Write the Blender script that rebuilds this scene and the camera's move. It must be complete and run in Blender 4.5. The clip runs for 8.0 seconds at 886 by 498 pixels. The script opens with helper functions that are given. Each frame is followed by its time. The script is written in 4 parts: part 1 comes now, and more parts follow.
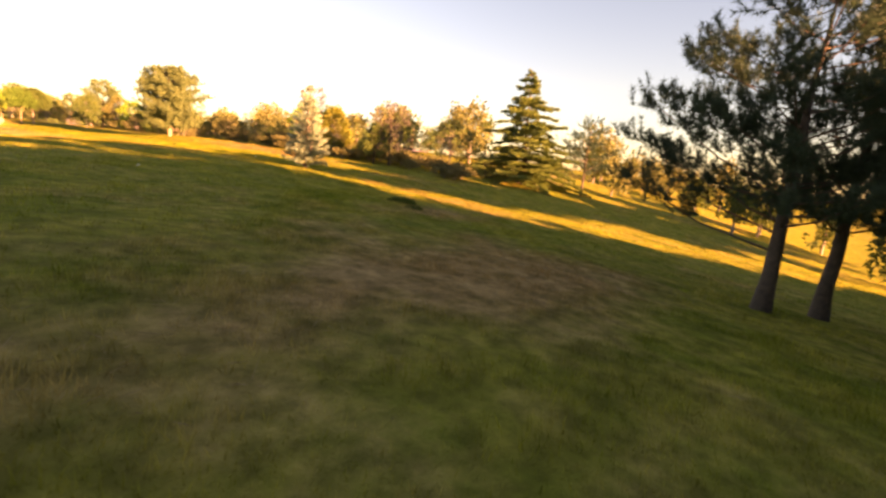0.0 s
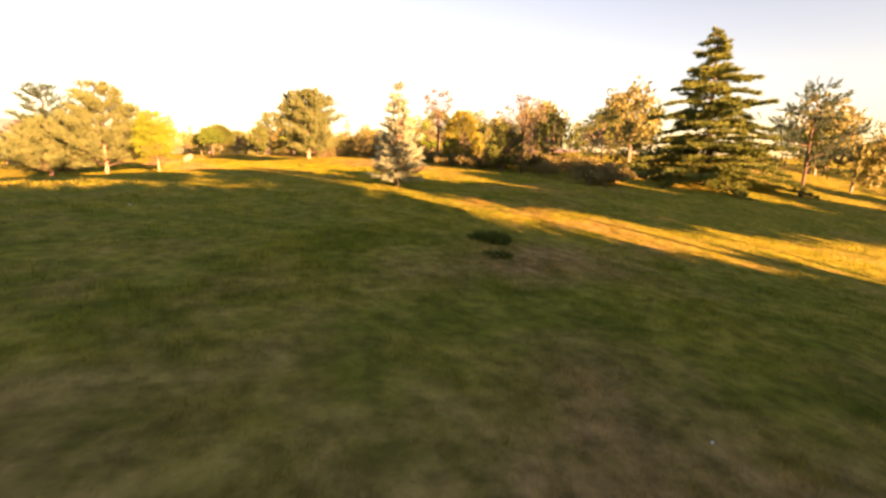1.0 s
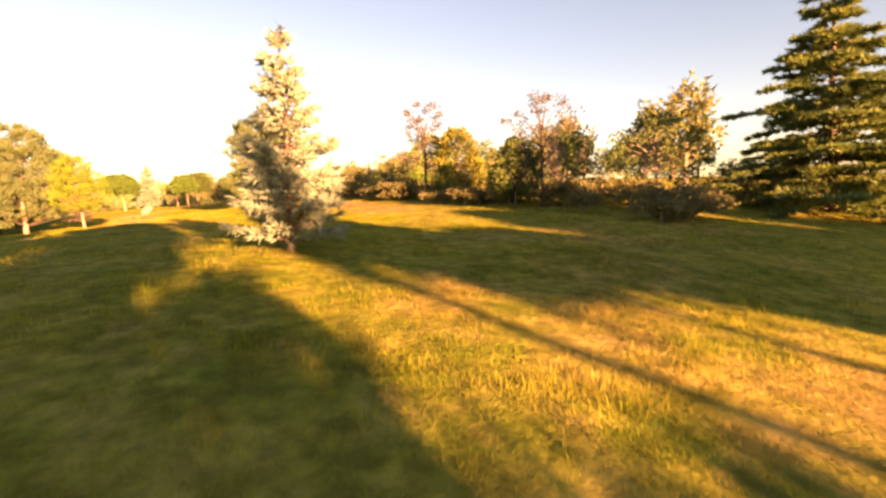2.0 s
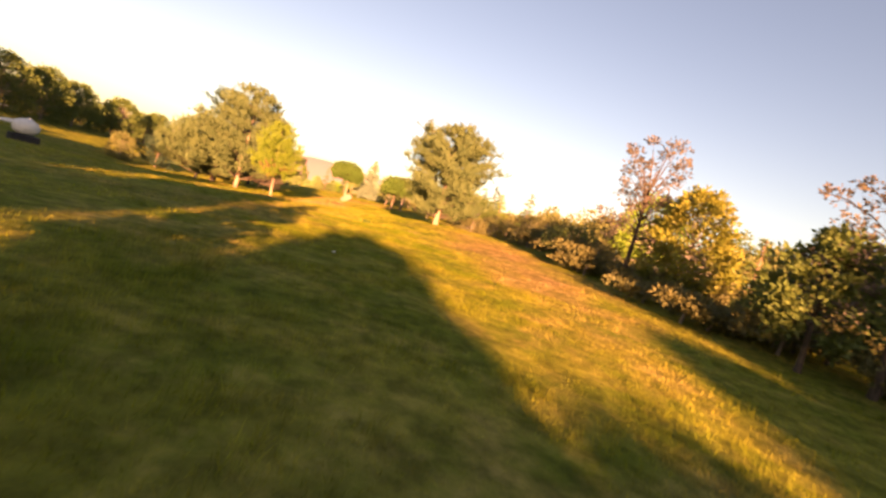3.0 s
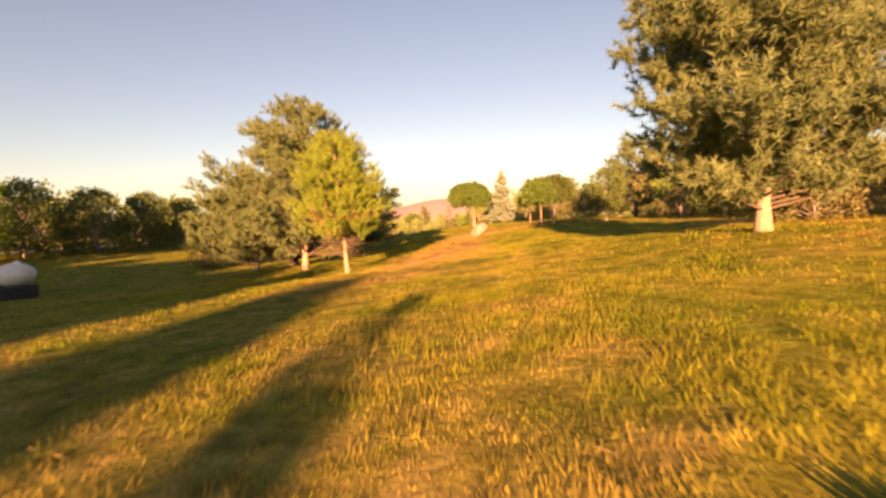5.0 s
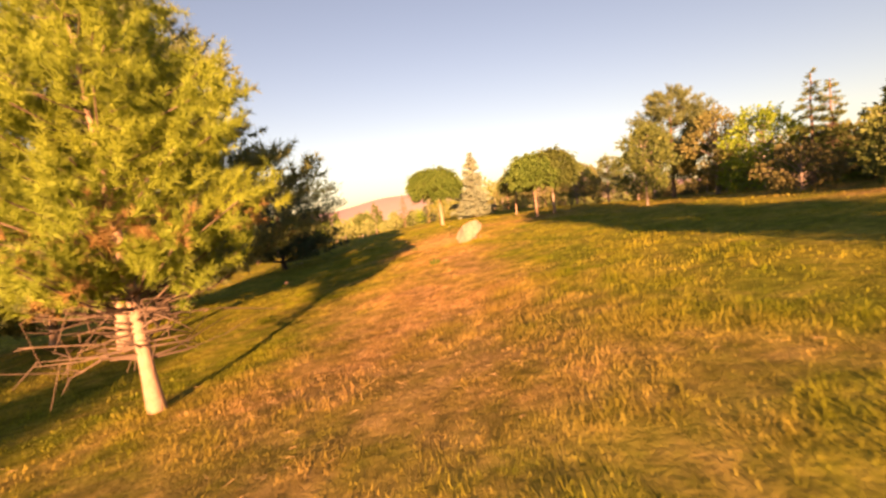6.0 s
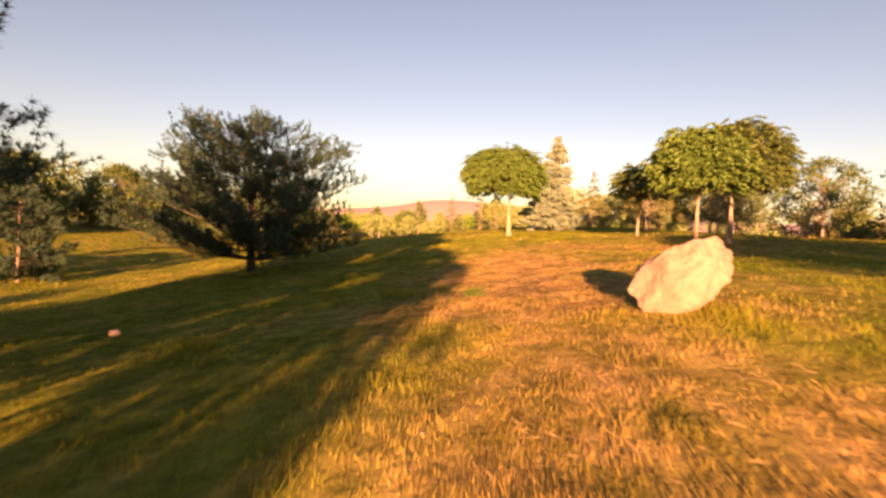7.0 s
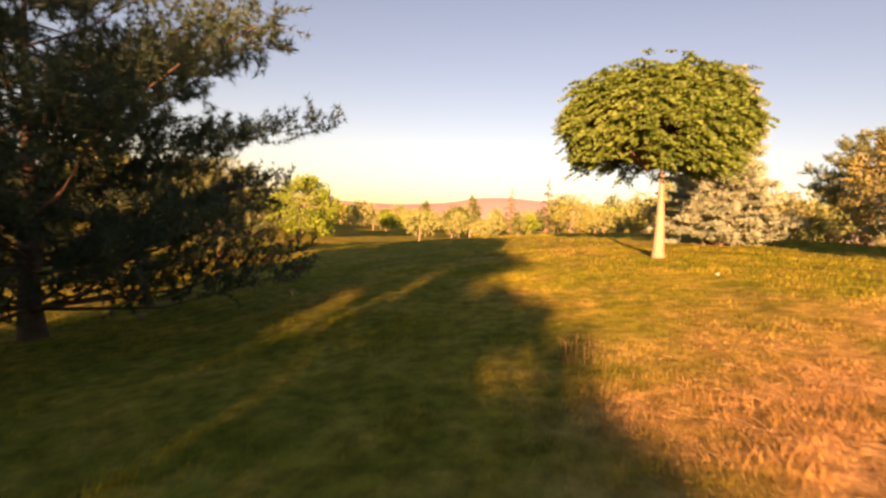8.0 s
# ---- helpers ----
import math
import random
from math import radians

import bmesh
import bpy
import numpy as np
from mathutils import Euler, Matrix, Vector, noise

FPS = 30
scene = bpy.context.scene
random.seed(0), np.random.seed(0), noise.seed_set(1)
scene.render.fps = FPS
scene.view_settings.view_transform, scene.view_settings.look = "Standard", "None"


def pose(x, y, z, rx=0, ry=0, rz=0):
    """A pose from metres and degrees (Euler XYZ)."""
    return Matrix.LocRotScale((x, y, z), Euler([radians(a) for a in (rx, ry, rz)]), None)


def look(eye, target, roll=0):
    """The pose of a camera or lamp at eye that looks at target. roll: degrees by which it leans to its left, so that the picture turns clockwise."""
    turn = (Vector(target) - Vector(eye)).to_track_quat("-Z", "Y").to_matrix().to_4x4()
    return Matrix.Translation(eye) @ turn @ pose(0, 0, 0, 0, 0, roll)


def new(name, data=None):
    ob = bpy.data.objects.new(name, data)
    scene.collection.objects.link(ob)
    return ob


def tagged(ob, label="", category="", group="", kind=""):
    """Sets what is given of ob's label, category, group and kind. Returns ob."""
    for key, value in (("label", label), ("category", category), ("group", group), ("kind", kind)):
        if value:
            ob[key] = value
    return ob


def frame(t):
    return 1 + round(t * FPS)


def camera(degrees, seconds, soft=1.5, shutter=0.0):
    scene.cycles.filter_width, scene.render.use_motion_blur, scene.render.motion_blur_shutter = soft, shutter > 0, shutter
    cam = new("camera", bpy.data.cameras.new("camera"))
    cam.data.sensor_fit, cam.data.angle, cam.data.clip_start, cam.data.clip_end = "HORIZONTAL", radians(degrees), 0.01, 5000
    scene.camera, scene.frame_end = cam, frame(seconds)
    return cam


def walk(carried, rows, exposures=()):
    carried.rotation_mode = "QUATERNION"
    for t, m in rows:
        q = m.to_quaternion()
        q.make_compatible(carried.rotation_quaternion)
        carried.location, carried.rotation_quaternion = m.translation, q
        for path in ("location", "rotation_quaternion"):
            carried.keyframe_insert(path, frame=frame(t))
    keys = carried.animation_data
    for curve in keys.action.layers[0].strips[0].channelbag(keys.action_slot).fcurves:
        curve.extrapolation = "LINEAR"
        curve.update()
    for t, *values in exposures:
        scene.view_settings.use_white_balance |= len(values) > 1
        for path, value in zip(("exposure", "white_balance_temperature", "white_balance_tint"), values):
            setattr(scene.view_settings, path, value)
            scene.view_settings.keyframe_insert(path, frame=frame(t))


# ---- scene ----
cam = camera(87.99, 8.0, soft=2.6, shutter=0.07)

# t, x, y, z, heading, pitch, lean
PATH = (
    (0.0, -7.728, -38.186, 0.934, -52.35, -10.77, 5.79),
    (0.5, -5.69, -37.583, 0.924, -37.75, -11.73, 6.05),
    (1.0, -3.181, -35.523, 1.085, -32.12, -11.4, 1.08),
    (1.5, -0.729, -32.684, 0.798, -32.88, -9.37, -2.86),
    (1.7, 0.345, -31.29, 0.875, -32.4, -8.38, -3.38),
    (2.8, 5.127, -24.772, 0.842, -12.22, -2.57, 12.5),
    (3.0, 5.628, -23.491, 1.235, -4.7, -3.89, 15.91),
    (3.5, 6.06, -20.555, 1.509, 11.33, -7.51, 18.38),
    (4.0, 5.519, -17.119, 1.316, 15.57, -7.2, 10.64),
    (4.5, 4.659, -13.105, 1.156, 16.52, -4.55, 4.43),
    (4.7, 4.085, -11.639, 1.076, 15.83, -3.83, 1.11),
    (5.8, 1.239, -1.514, 1.352, 6.86, -4.44, -7.51),
    (6.0, 0.713, 0.167, 1.231, 6.71, -4.47, -5.85),
    (6.5, -0.302, 5.369, 1.044, 8.8, -4.11, 1.03),
    (7.0, -1.5, 11.068, 0.931, 11.9, -3.44, 2.05),
    (7.5, -2.776, 16.501, 1.037, 15.77, -4.01, 4.73),
    (8.0, -4.237, 21.874, 0.98, 18.44, -4.09, 3.58),
)


def seat(t, x, y, z, heading, pitch, lean):
    h, p = radians(heading), radians(pitch)
    ahead = Vector((-math.sin(h) * math.cos(p), math.cos(h) * math.cos(p), math.sin(p)))
    eye = Vector((x, y, z))
    return t, look(eye, eye + ahead * 10, lean)


EXPOSURE = ((0.0, 3.3, 11700, 47), (0.9, 3.25, 11600, 47), (1.7, 3.2, 11200, 46), (3.0, 2.8, 10600, 45), (4.5, 2.45, 10400, 43), (6.0, 2.5, 10400, 45), (8.0, 2.45, 10400, 47))
walk(cam, [seat(*row) for row in PATH], EXPOSURE)

# ---- light: a low sun behind the flight, clear sky ----
SUN_WAY = Vector((-0.091, 0.983, -0.159)).normalized()   # the way its light travels
world = bpy.data.worlds.new("evening_sky")
scene.world = world
world.use_nodes = True
wn, wl = world.node_tree.nodes, world.node_tree.links
sky = wn.new("ShaderNodeTexSky")
sky.sky_type = "NISHITA"
sky.sun_disc = False
sky.sun_elevation = math.asin(-SUN_WAY.z)
sky.sun_rotation = math.atan2(-SUN_WAY.x, -SUN_WAY.y)
sky.air_density, sky.dust_density, sky.ozone_density = 1.0, 0.45, 2.6
back = wn["Background"]
back.inputs["Strength"].default_value = 0.0475
rosy = wn.new("ShaderNodeMix")
rosy.data_type, rosy.blend_type = "RGBA", "MULTIPLY"
rosy.inputs["Factor"].default_value, rosy.inputs["B"].default_value = 1.0, (0.965, 0.985, 0.945, 1)   # evening haze, the whole sky alike
wl.new(sky.outputs[0], rosy.inputs["A"])
wl.new(rosy.outputs["Result"], back.inputs["Color"])

sun_data = bpy.data.lights.new("sun", "SUN")
sun_data.energy, sun_data.angle, sun_data.color = 5.0, radians(0.6), (1.0, 0.64, 0.37)
sun = new("sun", sun_data)
sun.matrix_world = look(-SUN_WAY * 200, (0, 0, 0))


# ---- materials ----
def material(name):
    m = bpy.data.materials.new(name)
    m.use_nodes = True
    n, l = m.node_tree.nodes, m.node_tree.links
    return m, n, l, n["Principled BSDF"]


def noise_node(n, l, scale, detail=4.0, rough=0.6, coords="Object"):
    tc = n.new("ShaderNodeTexCoord")
    t = n.new("ShaderNodeTexNoise")
    t.inputs["Scale"].default_value, t.inputs["Detail"].default_value, t.inputs["Roughness"].default_value = scale, detail, rough
    l.new(tc.outputs[coords], t.inputs["Vector"])
    return t


def ramp(n, l, source, stops):
    r = n.new("ShaderNodeValToRGB")
    e = r.color_ramp.elements
    while len(e) < len(stops):
        e.new(0.5)
    for k, (at, col) in zip(e, stops):
        k.position, k.color = at, (*col, 1)
    l.new(source, r.inputs["Fac"])
    return r


def mix(n, l, fac, a, b, blend="MIX"):
    m = n.new("ShaderNodeMix")
    m.data_type, m.blend_type = "RGBA", blend
    for socket, v in ((m.inputs["Factor"], fac), (m.inputs["A"], a), (m.inputs["B"], b)):
        if isinstance(v, (int, float)):
            socket.default_value = v
        elif isinstance(v, tuple):
            socket.default_value = (*v, 1)
        else:
            l.new(v, socket)
    return m.outputs["Result"]


def bump(n, l, bsdf, height, strength, distance):
    b = n.new("ShaderNodeBump")
    b.inputs["Strength"].default_value, b.inputs["Distance"].default_value = strength, distance
    l.new(height, b.inputs["Height"])
    l.new(b.outputs[0], bsdf.inputs["Normal"])


def foliage(name, dark, light, tip=None, through_share=0.3, rough=0.6):
    """Leaves or needles: each one a little different, clumps at a larger scale, some light passing through."""
    m, n, l, p = material(name)
    geo = n.new("ShaderNodeNewGeometry")
    each = ramp(n, l, geo.outputs["Random Per Island"], [(0.0, dark), (1.0, light)])
    clump = noise_node(n, l, 1.3, 3.0)
    c = mix(n, l, ramp(n, l, clump.outputs["Fac"], [(0.35, (0, 0, 0)), (0.7, (1, 1, 1))]).outputs[0], each.outputs[0], tip or light)
    p.inputs["Roughness"].default_value = rough
    p.inputs["Specular IOR Level"].default_value = 0.25
    l.new(c, p.inputs["Base Color"])
    tr = n.new("ShaderNodeBsdfTranslucent")
    l.new(c, tr.inputs["Color"])
    ms = n.new("ShaderNodeMixShader")
    ms.inputs[0].default_value = through_share
    l.new(p.outputs[0], ms.inputs[1])
    l.new(tr.outputs[0], ms.inputs[2])
    l.new(ms.outputs[0], n["Material Output"].inputs["Surface"])
    return m


def bark(name, dark, light):
    m, n, l, p = material(name)
    a = noise_node(n, l, 9.0, 6.0, 0.7)
    b = noise_node(n, l, 1.7, 3.0)
    c = ramp(n, l, a.outputs["Fac"], [(0.3, dark), (0.7, light)])
    l.new(mix(n, l, ramp(n, l, b.outputs["Fac"], [(0.4, (0, 0, 0)), (0.65, (0.5, 0.5, 0.5))]).outputs[0], c.outputs[0], dark), p.inputs["Base Color"])
    p.inputs["Roughness"].default_value = 0.9
    bump(n, l, p, a.outputs["Fac"], 0.7, 0.03)
    return m


PINE_BARK = bark("pine_bark", (0.10, 0.06, 0.04), (0.30, 0.20, 0.13))
PALE_BARK = bark("pale_bark", (0.21, 0.135, 0.09), (0.39, 0.275, 0.19))
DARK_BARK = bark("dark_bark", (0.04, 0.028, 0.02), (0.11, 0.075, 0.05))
LIMB_BARK = bark("limb_bark", (0.06, 0.042, 0.03), (0.15, 0.105, 0.07))
GREY_BARK = bark("grey_bark", (0.14, 0.11, 0.09), (0.30, 0.25, 0.20))
NEEDLE_PINE = foliage("pine_needles", (0.068, 0.105, 0.042), (0.15, 0.195, 0.08), (0.17, 0.21, 0.085))
# dark green, deepened further to stand in for shade among the pines
NEEDLE_DARK = foliage("shade_darkened_pine_needles", (0.022, 0.052, 0.031), (0.052, 0.09, 0.052), (0.06, 0.097, 0.053))
NEEDLE_BRIGHT = foliage("bright_pine_needles", (0.11, 0.175, 0.025), (0.215, 0.30, 0.05), (0.24, 0.31, 0.05))
NEEDLE_BROWN = foliage("dry_pine_needles", (0.20, 0.13, 0.05), (0.36, 0.25, 0.10), (0.32, 0.21, 0.08))
NEEDLE_CEDAR = foliage("cedar_needles", (0.055, 0.10, 0.03), (0.125, 0.18, 0.055), (0.18, 0.22, 0.055))
NEEDLE_BLUE = foliage("blue_spruce_needles", (0.17, 0.24, 0.17), (0.31, 0.39, 0.28), (0.32, 0.38, 0.26))
LEAF_GREEN = foliage("green_leaves", (0.078, 0.155, 0.023), (0.186, 0.295, 0.046), (0.217, 0.31, 0.046))
LEAF_DARK = foliage("dark_leaves", (0.039, 0.078, 0.023), (0.109, 0.155, 0.046), (0.139, 0.171, 0.046))
LEAF_YELLOW = foliage("yellow_leaves", (0.13, 0.16, 0.03), (0.25, 0.26, 0.05), (0.25, 0.23, 0.05))
LEAF_OLIVE = foliage("olive_leaves", (0.09, 0.12, 0.04), (0.19, 0.20, 0.07), (0.22, 0.20, 0.075))
# leaf colour paled in place of distance haze
LEAF_HAZE = foliage("haze_paled_far_leaves", (0.12, 0.18, 0.06), (0.24, 0.29, 0.105), (0.26, 0.29, 0.11))
LEAF_BROWN = foliage("brown_leaves", (0.09, 0.095, 0.035), (0.165, 0.16, 0.065), (0.175, 0.155, 0.06))
LEAF_GLOBE = foliage("globe_tree_leaves", (0.048, 0.105, 0.02), (0.125, 0.205, 0.046), (0.14, 0.215, 0.05))
LEAF_MAUVE = foliage("dull_mauve_leaves", (0.075, 0.065, 0.06), (0.15, 0.125, 0.105), (0.16, 0.135, 0.09))


def turf_colour(n, l):
    """Green, worn and dried-out grass, mixed by the dryness that each place of the meadow has."""
    dry = n.new("ShaderNodeAttribute")
    dry.attribute_name = "dry"
    fine = noise_node(n, l, 2.2, 6.0, 0.7)
    wide = noise_node(n, l, 0.8, 4.0)
    green = ramp(n, l, fine.outputs["Fac"], [(0.35, (0.072, 0.10, 0.013)), (0.65, (0.20, 0.228, 0.028))])
    yellow = ramp(n, l, wide.outputs["Fac"], [(0.4, (0.115, 0.148, 0.016)), (0.62, (0.31, 0.26, 0.045))])
    grass = mix(n, l, 0.45, green.outputs[0], yellow.outputs[0])
    straw = ramp(n, l, fine.outputs["Fac"], [(0.35, (0.21, 0.12, 0.048)), (0.65, (0.40, 0.25, 0.108))])
    add = n.new("ShaderNodeMath")
    add.operation = "MULTIPLY_ADD"
    add.inputs[1].default_value, add.inputs[2].default_value = 1.5, -0.75
    l.new(fine.outputs["Fac"], add.inputs[0])
    total = n.new("ShaderNodeMath")
    total.operation, total.use_clamp = "ADD", True
    l.new(add.outputs[0], total.inputs[0])
    l.new(dry.outputs["Fac"], total.inputs[1])
    tufts = noise_node(n, l, 5.5, 3.0, 0.6)
    c = mix(n, l, total.outputs[0], grass, straw.outputs[0])
    return mix(n, l, 1.0, c, ramp(n, l, tufts.outputs["Fac"], [(0.35, (0.72, 0.74, 0.70)), (0.64, (1.38, 1.36, 1.3))]).outputs[0], "MULTIPLY"), fine


def turf_material():
    m, n, l, p = material("meadow_turf")
    c, fine = turf_colour(n, l)
    l.new(mix(n, l, 0.15, c, (0.14, 0.10, 0.05)), p.inputs["Base Color"])
    p.inputs["Roughness"].default_value, p.inputs["Specular IOR Level"].default_value = 1.0, 0.02
    b = noise_node(n, l, 14.0, 5.0, 0.7)
    bump(n, l, p, b.outputs["Fac"], 0.8, 0.06)
    return m


def blade_material():
    m, n, l, p = material("grass_blades")
    c, fine = turf_colour(n, l)
    geo = n.new("ShaderNodeNewGeometry")
    each = ramp(n, l, geo.outputs["Random Per Island"], [(0.0, (0.95, 0.95, 0.95)), (1.0, (1.45, 1.45, 1.4))])
    c = mix(n, l, 1.0, c, each.outputs[0], "MULTIPLY")
    l.new(c, p.inputs["Base Color"])
    p.inputs["Roughness"].default_value, p.inputs["Specular IOR Level"].default_value = 0.75, 0.06
    tr = n.new("ShaderNodeBsdfTranslucent")
    l.new(c, tr.inputs["Color"])
    ms = n.new("ShaderNodeMixShader")
    ms.inputs[0].default_value = 0.5
    l.new(p.outputs[0], ms.inputs[1])
    l.new(tr.outputs[0], ms.inputs[2])
    l.new(ms.outputs[0], n["Material Output"].inputs["Surface"])
    return m


def stone_material(name, dark, light):
    m, n, l, p = material(name)
    a = noise_node(n, l, 3.0, 7.0, 0.65)
    b = noise_node(n, l, 16.0, 5.0, 0.7)
    c = ramp(n, l, a.outputs["Fac"], [(0.3, dark), (0.55, light), (0.8, tuple(0.8 * v for v in light))])
    l.new(mix(n, l, 0.3, c.outputs[0], ramp(n, l, b.outputs["Fac"], [(0.35, dark), (0.65, light)]).outputs[0]), p.inputs["Base Color"])
    p.inputs["Roughness"].default_value = 0.9
    h = n.new("ShaderNodeMath")
    h.operation = "ADD"
    l.new(a.outputs["Fac"], h.inputs[0])
    l.new(b.outputs["Fac"], h.inputs[1])
    bump(n, l, p, h.outputs[0], 0.7, 0.05)
    return m


TURF, BLADES = turf_material(), blade_material()
STONE = stone_material("pale_limestone", (0.16, 0.10, 0.073), (0.32, 0.225, 0.165))
WHITE_STONE = stone_material("white_limestone", (0.55, 0.52, 0.48), (0.78, 0.75, 0.71))
HILL = stone_material("bare_hill", (0.24, 0.165, 0.165), (0.30, 0.215, 0.21))
ROAD = stone_material("pale_gravel", (0.40, 0.36, 0.31), (0.60, 0.55, 0.48))
STRAW = stone_material("straw", (0.17, 0.11, 0.048), (0.32, 0.22, 0.10))
TUFT_GREEN = foliage("tuft_grass", (0.035, 0.065, 0.01), (0.08, 0.12, 0.02), (0.09, 0.12, 0.02))
DARK_STONE = stone_material("dark_stone", (0.012, 0.011, 0.012), (0.03, 0.027, 0.03))

# ---- the lie of the land ----
TERMS = {(0, 1): -0.346, (0, 2): 0.33, (0, 3): 0.794, (0, 4): -0.268, (0, 5): -0.044, (1, 0): 1.68, (1, 1): 2.155, (1, 2): -1.389, (1, 3): -0.507, (1, 4): -0.155, (2, 0): 0.256, (2, 1): -0.852, (2, 2): -1.355, (2, 3): -0.085, (3, 0): -0.106, (3, 1): -0.826, (3, 2): -0.045}
# x, y, rise of small swells
SWELLS = ((6.8, -0.6, 0.17), (-2.8, 4.2, -0.14), (-9.5, 9.4, 0.14), (-2.9, 32.8, 0.11), (-0.35, 15.6, 0.2), (-4.0, 24.4, -0.18), (3.3, -22.3, 0.17))


def held(v, lo, hi, w=6.0):
    """v, gently kept between lo and hi."""
    def soft(u):
        return w * np.log1p(np.exp(np.clip(u / w, -60, 60)))
    return lo + soft(v - lo) - soft(v - hi)


def smooth(v, a, b):
    k = np.clip((v - a) / (b - a), 0, 1)
    return k * k * (3 - 2 * k)


def land(x, y):
    x, y = np.asarray(x, float), np.asarray(y, float)
    gx, gy = held(x, -22, 20) / 20, held(y, -40, 40) / 30
    z = sum(c * gx ** i * gy ** j for (i, j), c in TERMS.items())
    for sx, sy, rise in SWELLS:
        z = z + rise * np.exp(-((x - sx) ** 2 + (y - sy) ** 2) / 18)
    left = -1.5 + 0.055 * np.clip(-22 - x, 0, 22)
    k = smooth(-x, 15, 27) * smooth(y, -25, 0)
    z = z * (1 - k) + left * k
    z = z - 0.025 * np.clip(y - 44, 0, 110)
    far = smooth(np.hypot(x, y - 0), 160, 320)
    return z * (1 - far) - 2.6 * far


def height(x, y):
    return float(land(x, y))


def lattice(x, y, seed):
    """Smooth value noise, -1 to 1, for whole arrays of places."""
    xi, yi = np.floor(x), np.floor(y)
    fx, fy = x - xi, y - yi
    fx, fy = fx * fx * (3 - 2 * fx), fy * fy * (3 - 2 * fy)

    def corner(a, b):
        h = np.sin(a * 127.1 + b * 311.7 + seed * 74.7) * 43758.5453
        return 2 * (h - np.floor(h)) - 1
    top = corner(xi, yi) * (1 - fx) + corner(xi + 1, yi) * fx
    low = corner(xi, yi + 1) * (1 - fx) + corner(xi + 1, yi + 1) * fx
    return top * (1 - fy) + low * fy


def unevenness(x, y):
    return (lattice(x * 0.9, y * 0.9, 1) * 0.025 + lattice(x * 0.3, y * 0.3, 2) * 0.045) * np.exp(-((np.clip(np.abs(x) - 30, 0, None)) / 20) ** 2)


# ---- mesh helpers ----
def mesh_object(name, verts, faces, mat, parent=None, label="", smooth_faces=False):
    me = bpy.data.meshes.new(name)
    me.from_pydata(verts if isinstance(verts, list) else verts.tolist(), [], faces if isinstance(faces, list) else faces.tolist())
    me.materials.append(mat)
    if smooth_faces:
        me.shade_smooth()
    ob = new(name, me)
    if parent:
        ob.parent = parent
    if label:
        ob["label"] = label
    return ob


class Wood:
    """Gathers tapered round limbs into one mesh."""

    def __init__(self):
        self.v, self.f = [], []

    def limb(self, points, radii, sides=6):
        base = len(self.v)
        for i, (p, r) in enumerate(zip(points, radii)):
            a = points[max(i - 1, 0)]
            b = points[min(i + 1, len(points) - 1)]
            d = (Vector(b) - Vector(a)).normalized()
            u = d.orthogonal().normalized()
            w = d.cross(u)
            for k in range(sides):
                t = 2 * math.pi * k / sides
                self.v.append(tuple(Vector(p) + (u * math.cos(t) + w * math.sin(t)) * r))
        for i in range(len(points) - 1):
            for k in range(sides):
                a, b = base + i * sides + k, base + i * sides + (k + 1) % sides
                self.f.append((a, b, b + sides, a + sides))
        self.f.append(tuple(base + (len(points) - 1) * sides + k for k in range(sides)))

    def object(self, name, mat, parent):
        return mesh_object(name, self.v, self.f, mat, parent, smooth_faces=True)


def blades(centres, ways, length, width, per, spread, rng, leaf=False):
    """Pointed blades that fan out of each centre about its way: returns corners and faces."""
    c = np.repeat(centres, per, 0)
    w = np.repeat(ways, per, 0) + rng.normal(0, spread, (len(c), 3))
    w /= np.linalg.norm(w, axis=1)[:, None] + 1e-9
    side = np.cross(w, rng.normal(0, 1, w.shape))
    side /= np.linalg.norm(side, axis=1)[:, None] + 1e-9
    ln = length * rng.uniform(0.6, 1.25, (len(c), 1))
    wd = width * rng.uniform(0.7, 1.3, (len(c), 1))
    start = c - w * ln * 0.15
    mid = c + w * ln * 0.45
    if leaf:
        v = np.stack([start, mid + side * wd / 2, c + w * ln, mid - side * wd / 2], 1).reshape(-1, 3)
        return v, np.arange(len(v)).reshape(-1, 4)
    v = np.stack([start + side * wd / 2, c + w * ln, start - side * wd / 2], 1).reshape(-1, 3)
    f = np.arange(len(v)).reshape(-1, 3)
    return v, f


def thing(name, x, y, label, category, group="", sink=0.0, z=None):
    ob = new(name)
    ob.empty_display_size = 0.2
    ob.location = (x, y, (height(x, y) if z is None else z) - sink)
    tagged(ob, label, category, group)
    return ob


# ---- trees ----
def profile(points, h):
    """Crown radius at a share h of the height, from (share, radius) corners."""
    for (a, ra), (b, rb) in zip(points, points[1:]):
        if a <= h <= b:
            return ra + (rb - ra) * (h - a) / (b - a)
    return 0.0


def bent_trunk(wood, tall, r, lean, rng, sides=8):
    pts, rad = [], []
    n = 9
    drift = rng.normal(0, 0.007 * tall, (n, 2)).cumsum(0) * 0.6
    drift -= drift[0]
    for i in range(n):
        s = i / (n - 1)
        pts.append((lean[0] * s * tall + drift[i, 0], lean[1] * s * tall + drift[i, 1], -0.12 + (tall + 0.12) * s))
        rad.append(r * (1.35 if i == 0 else 1.0) * (1 - 0.93 * s) + 0.008)
    wood.limb(pts, rad, sides)

    def at(z):
        s = min(max(z / tall, 0), 1) * (n - 1)
        i = min(int(s), n - 2)
        k = s - i
        return np.array(pts[i]) * (1 - k) + np.array(pts[i + 1]) * k
    return at


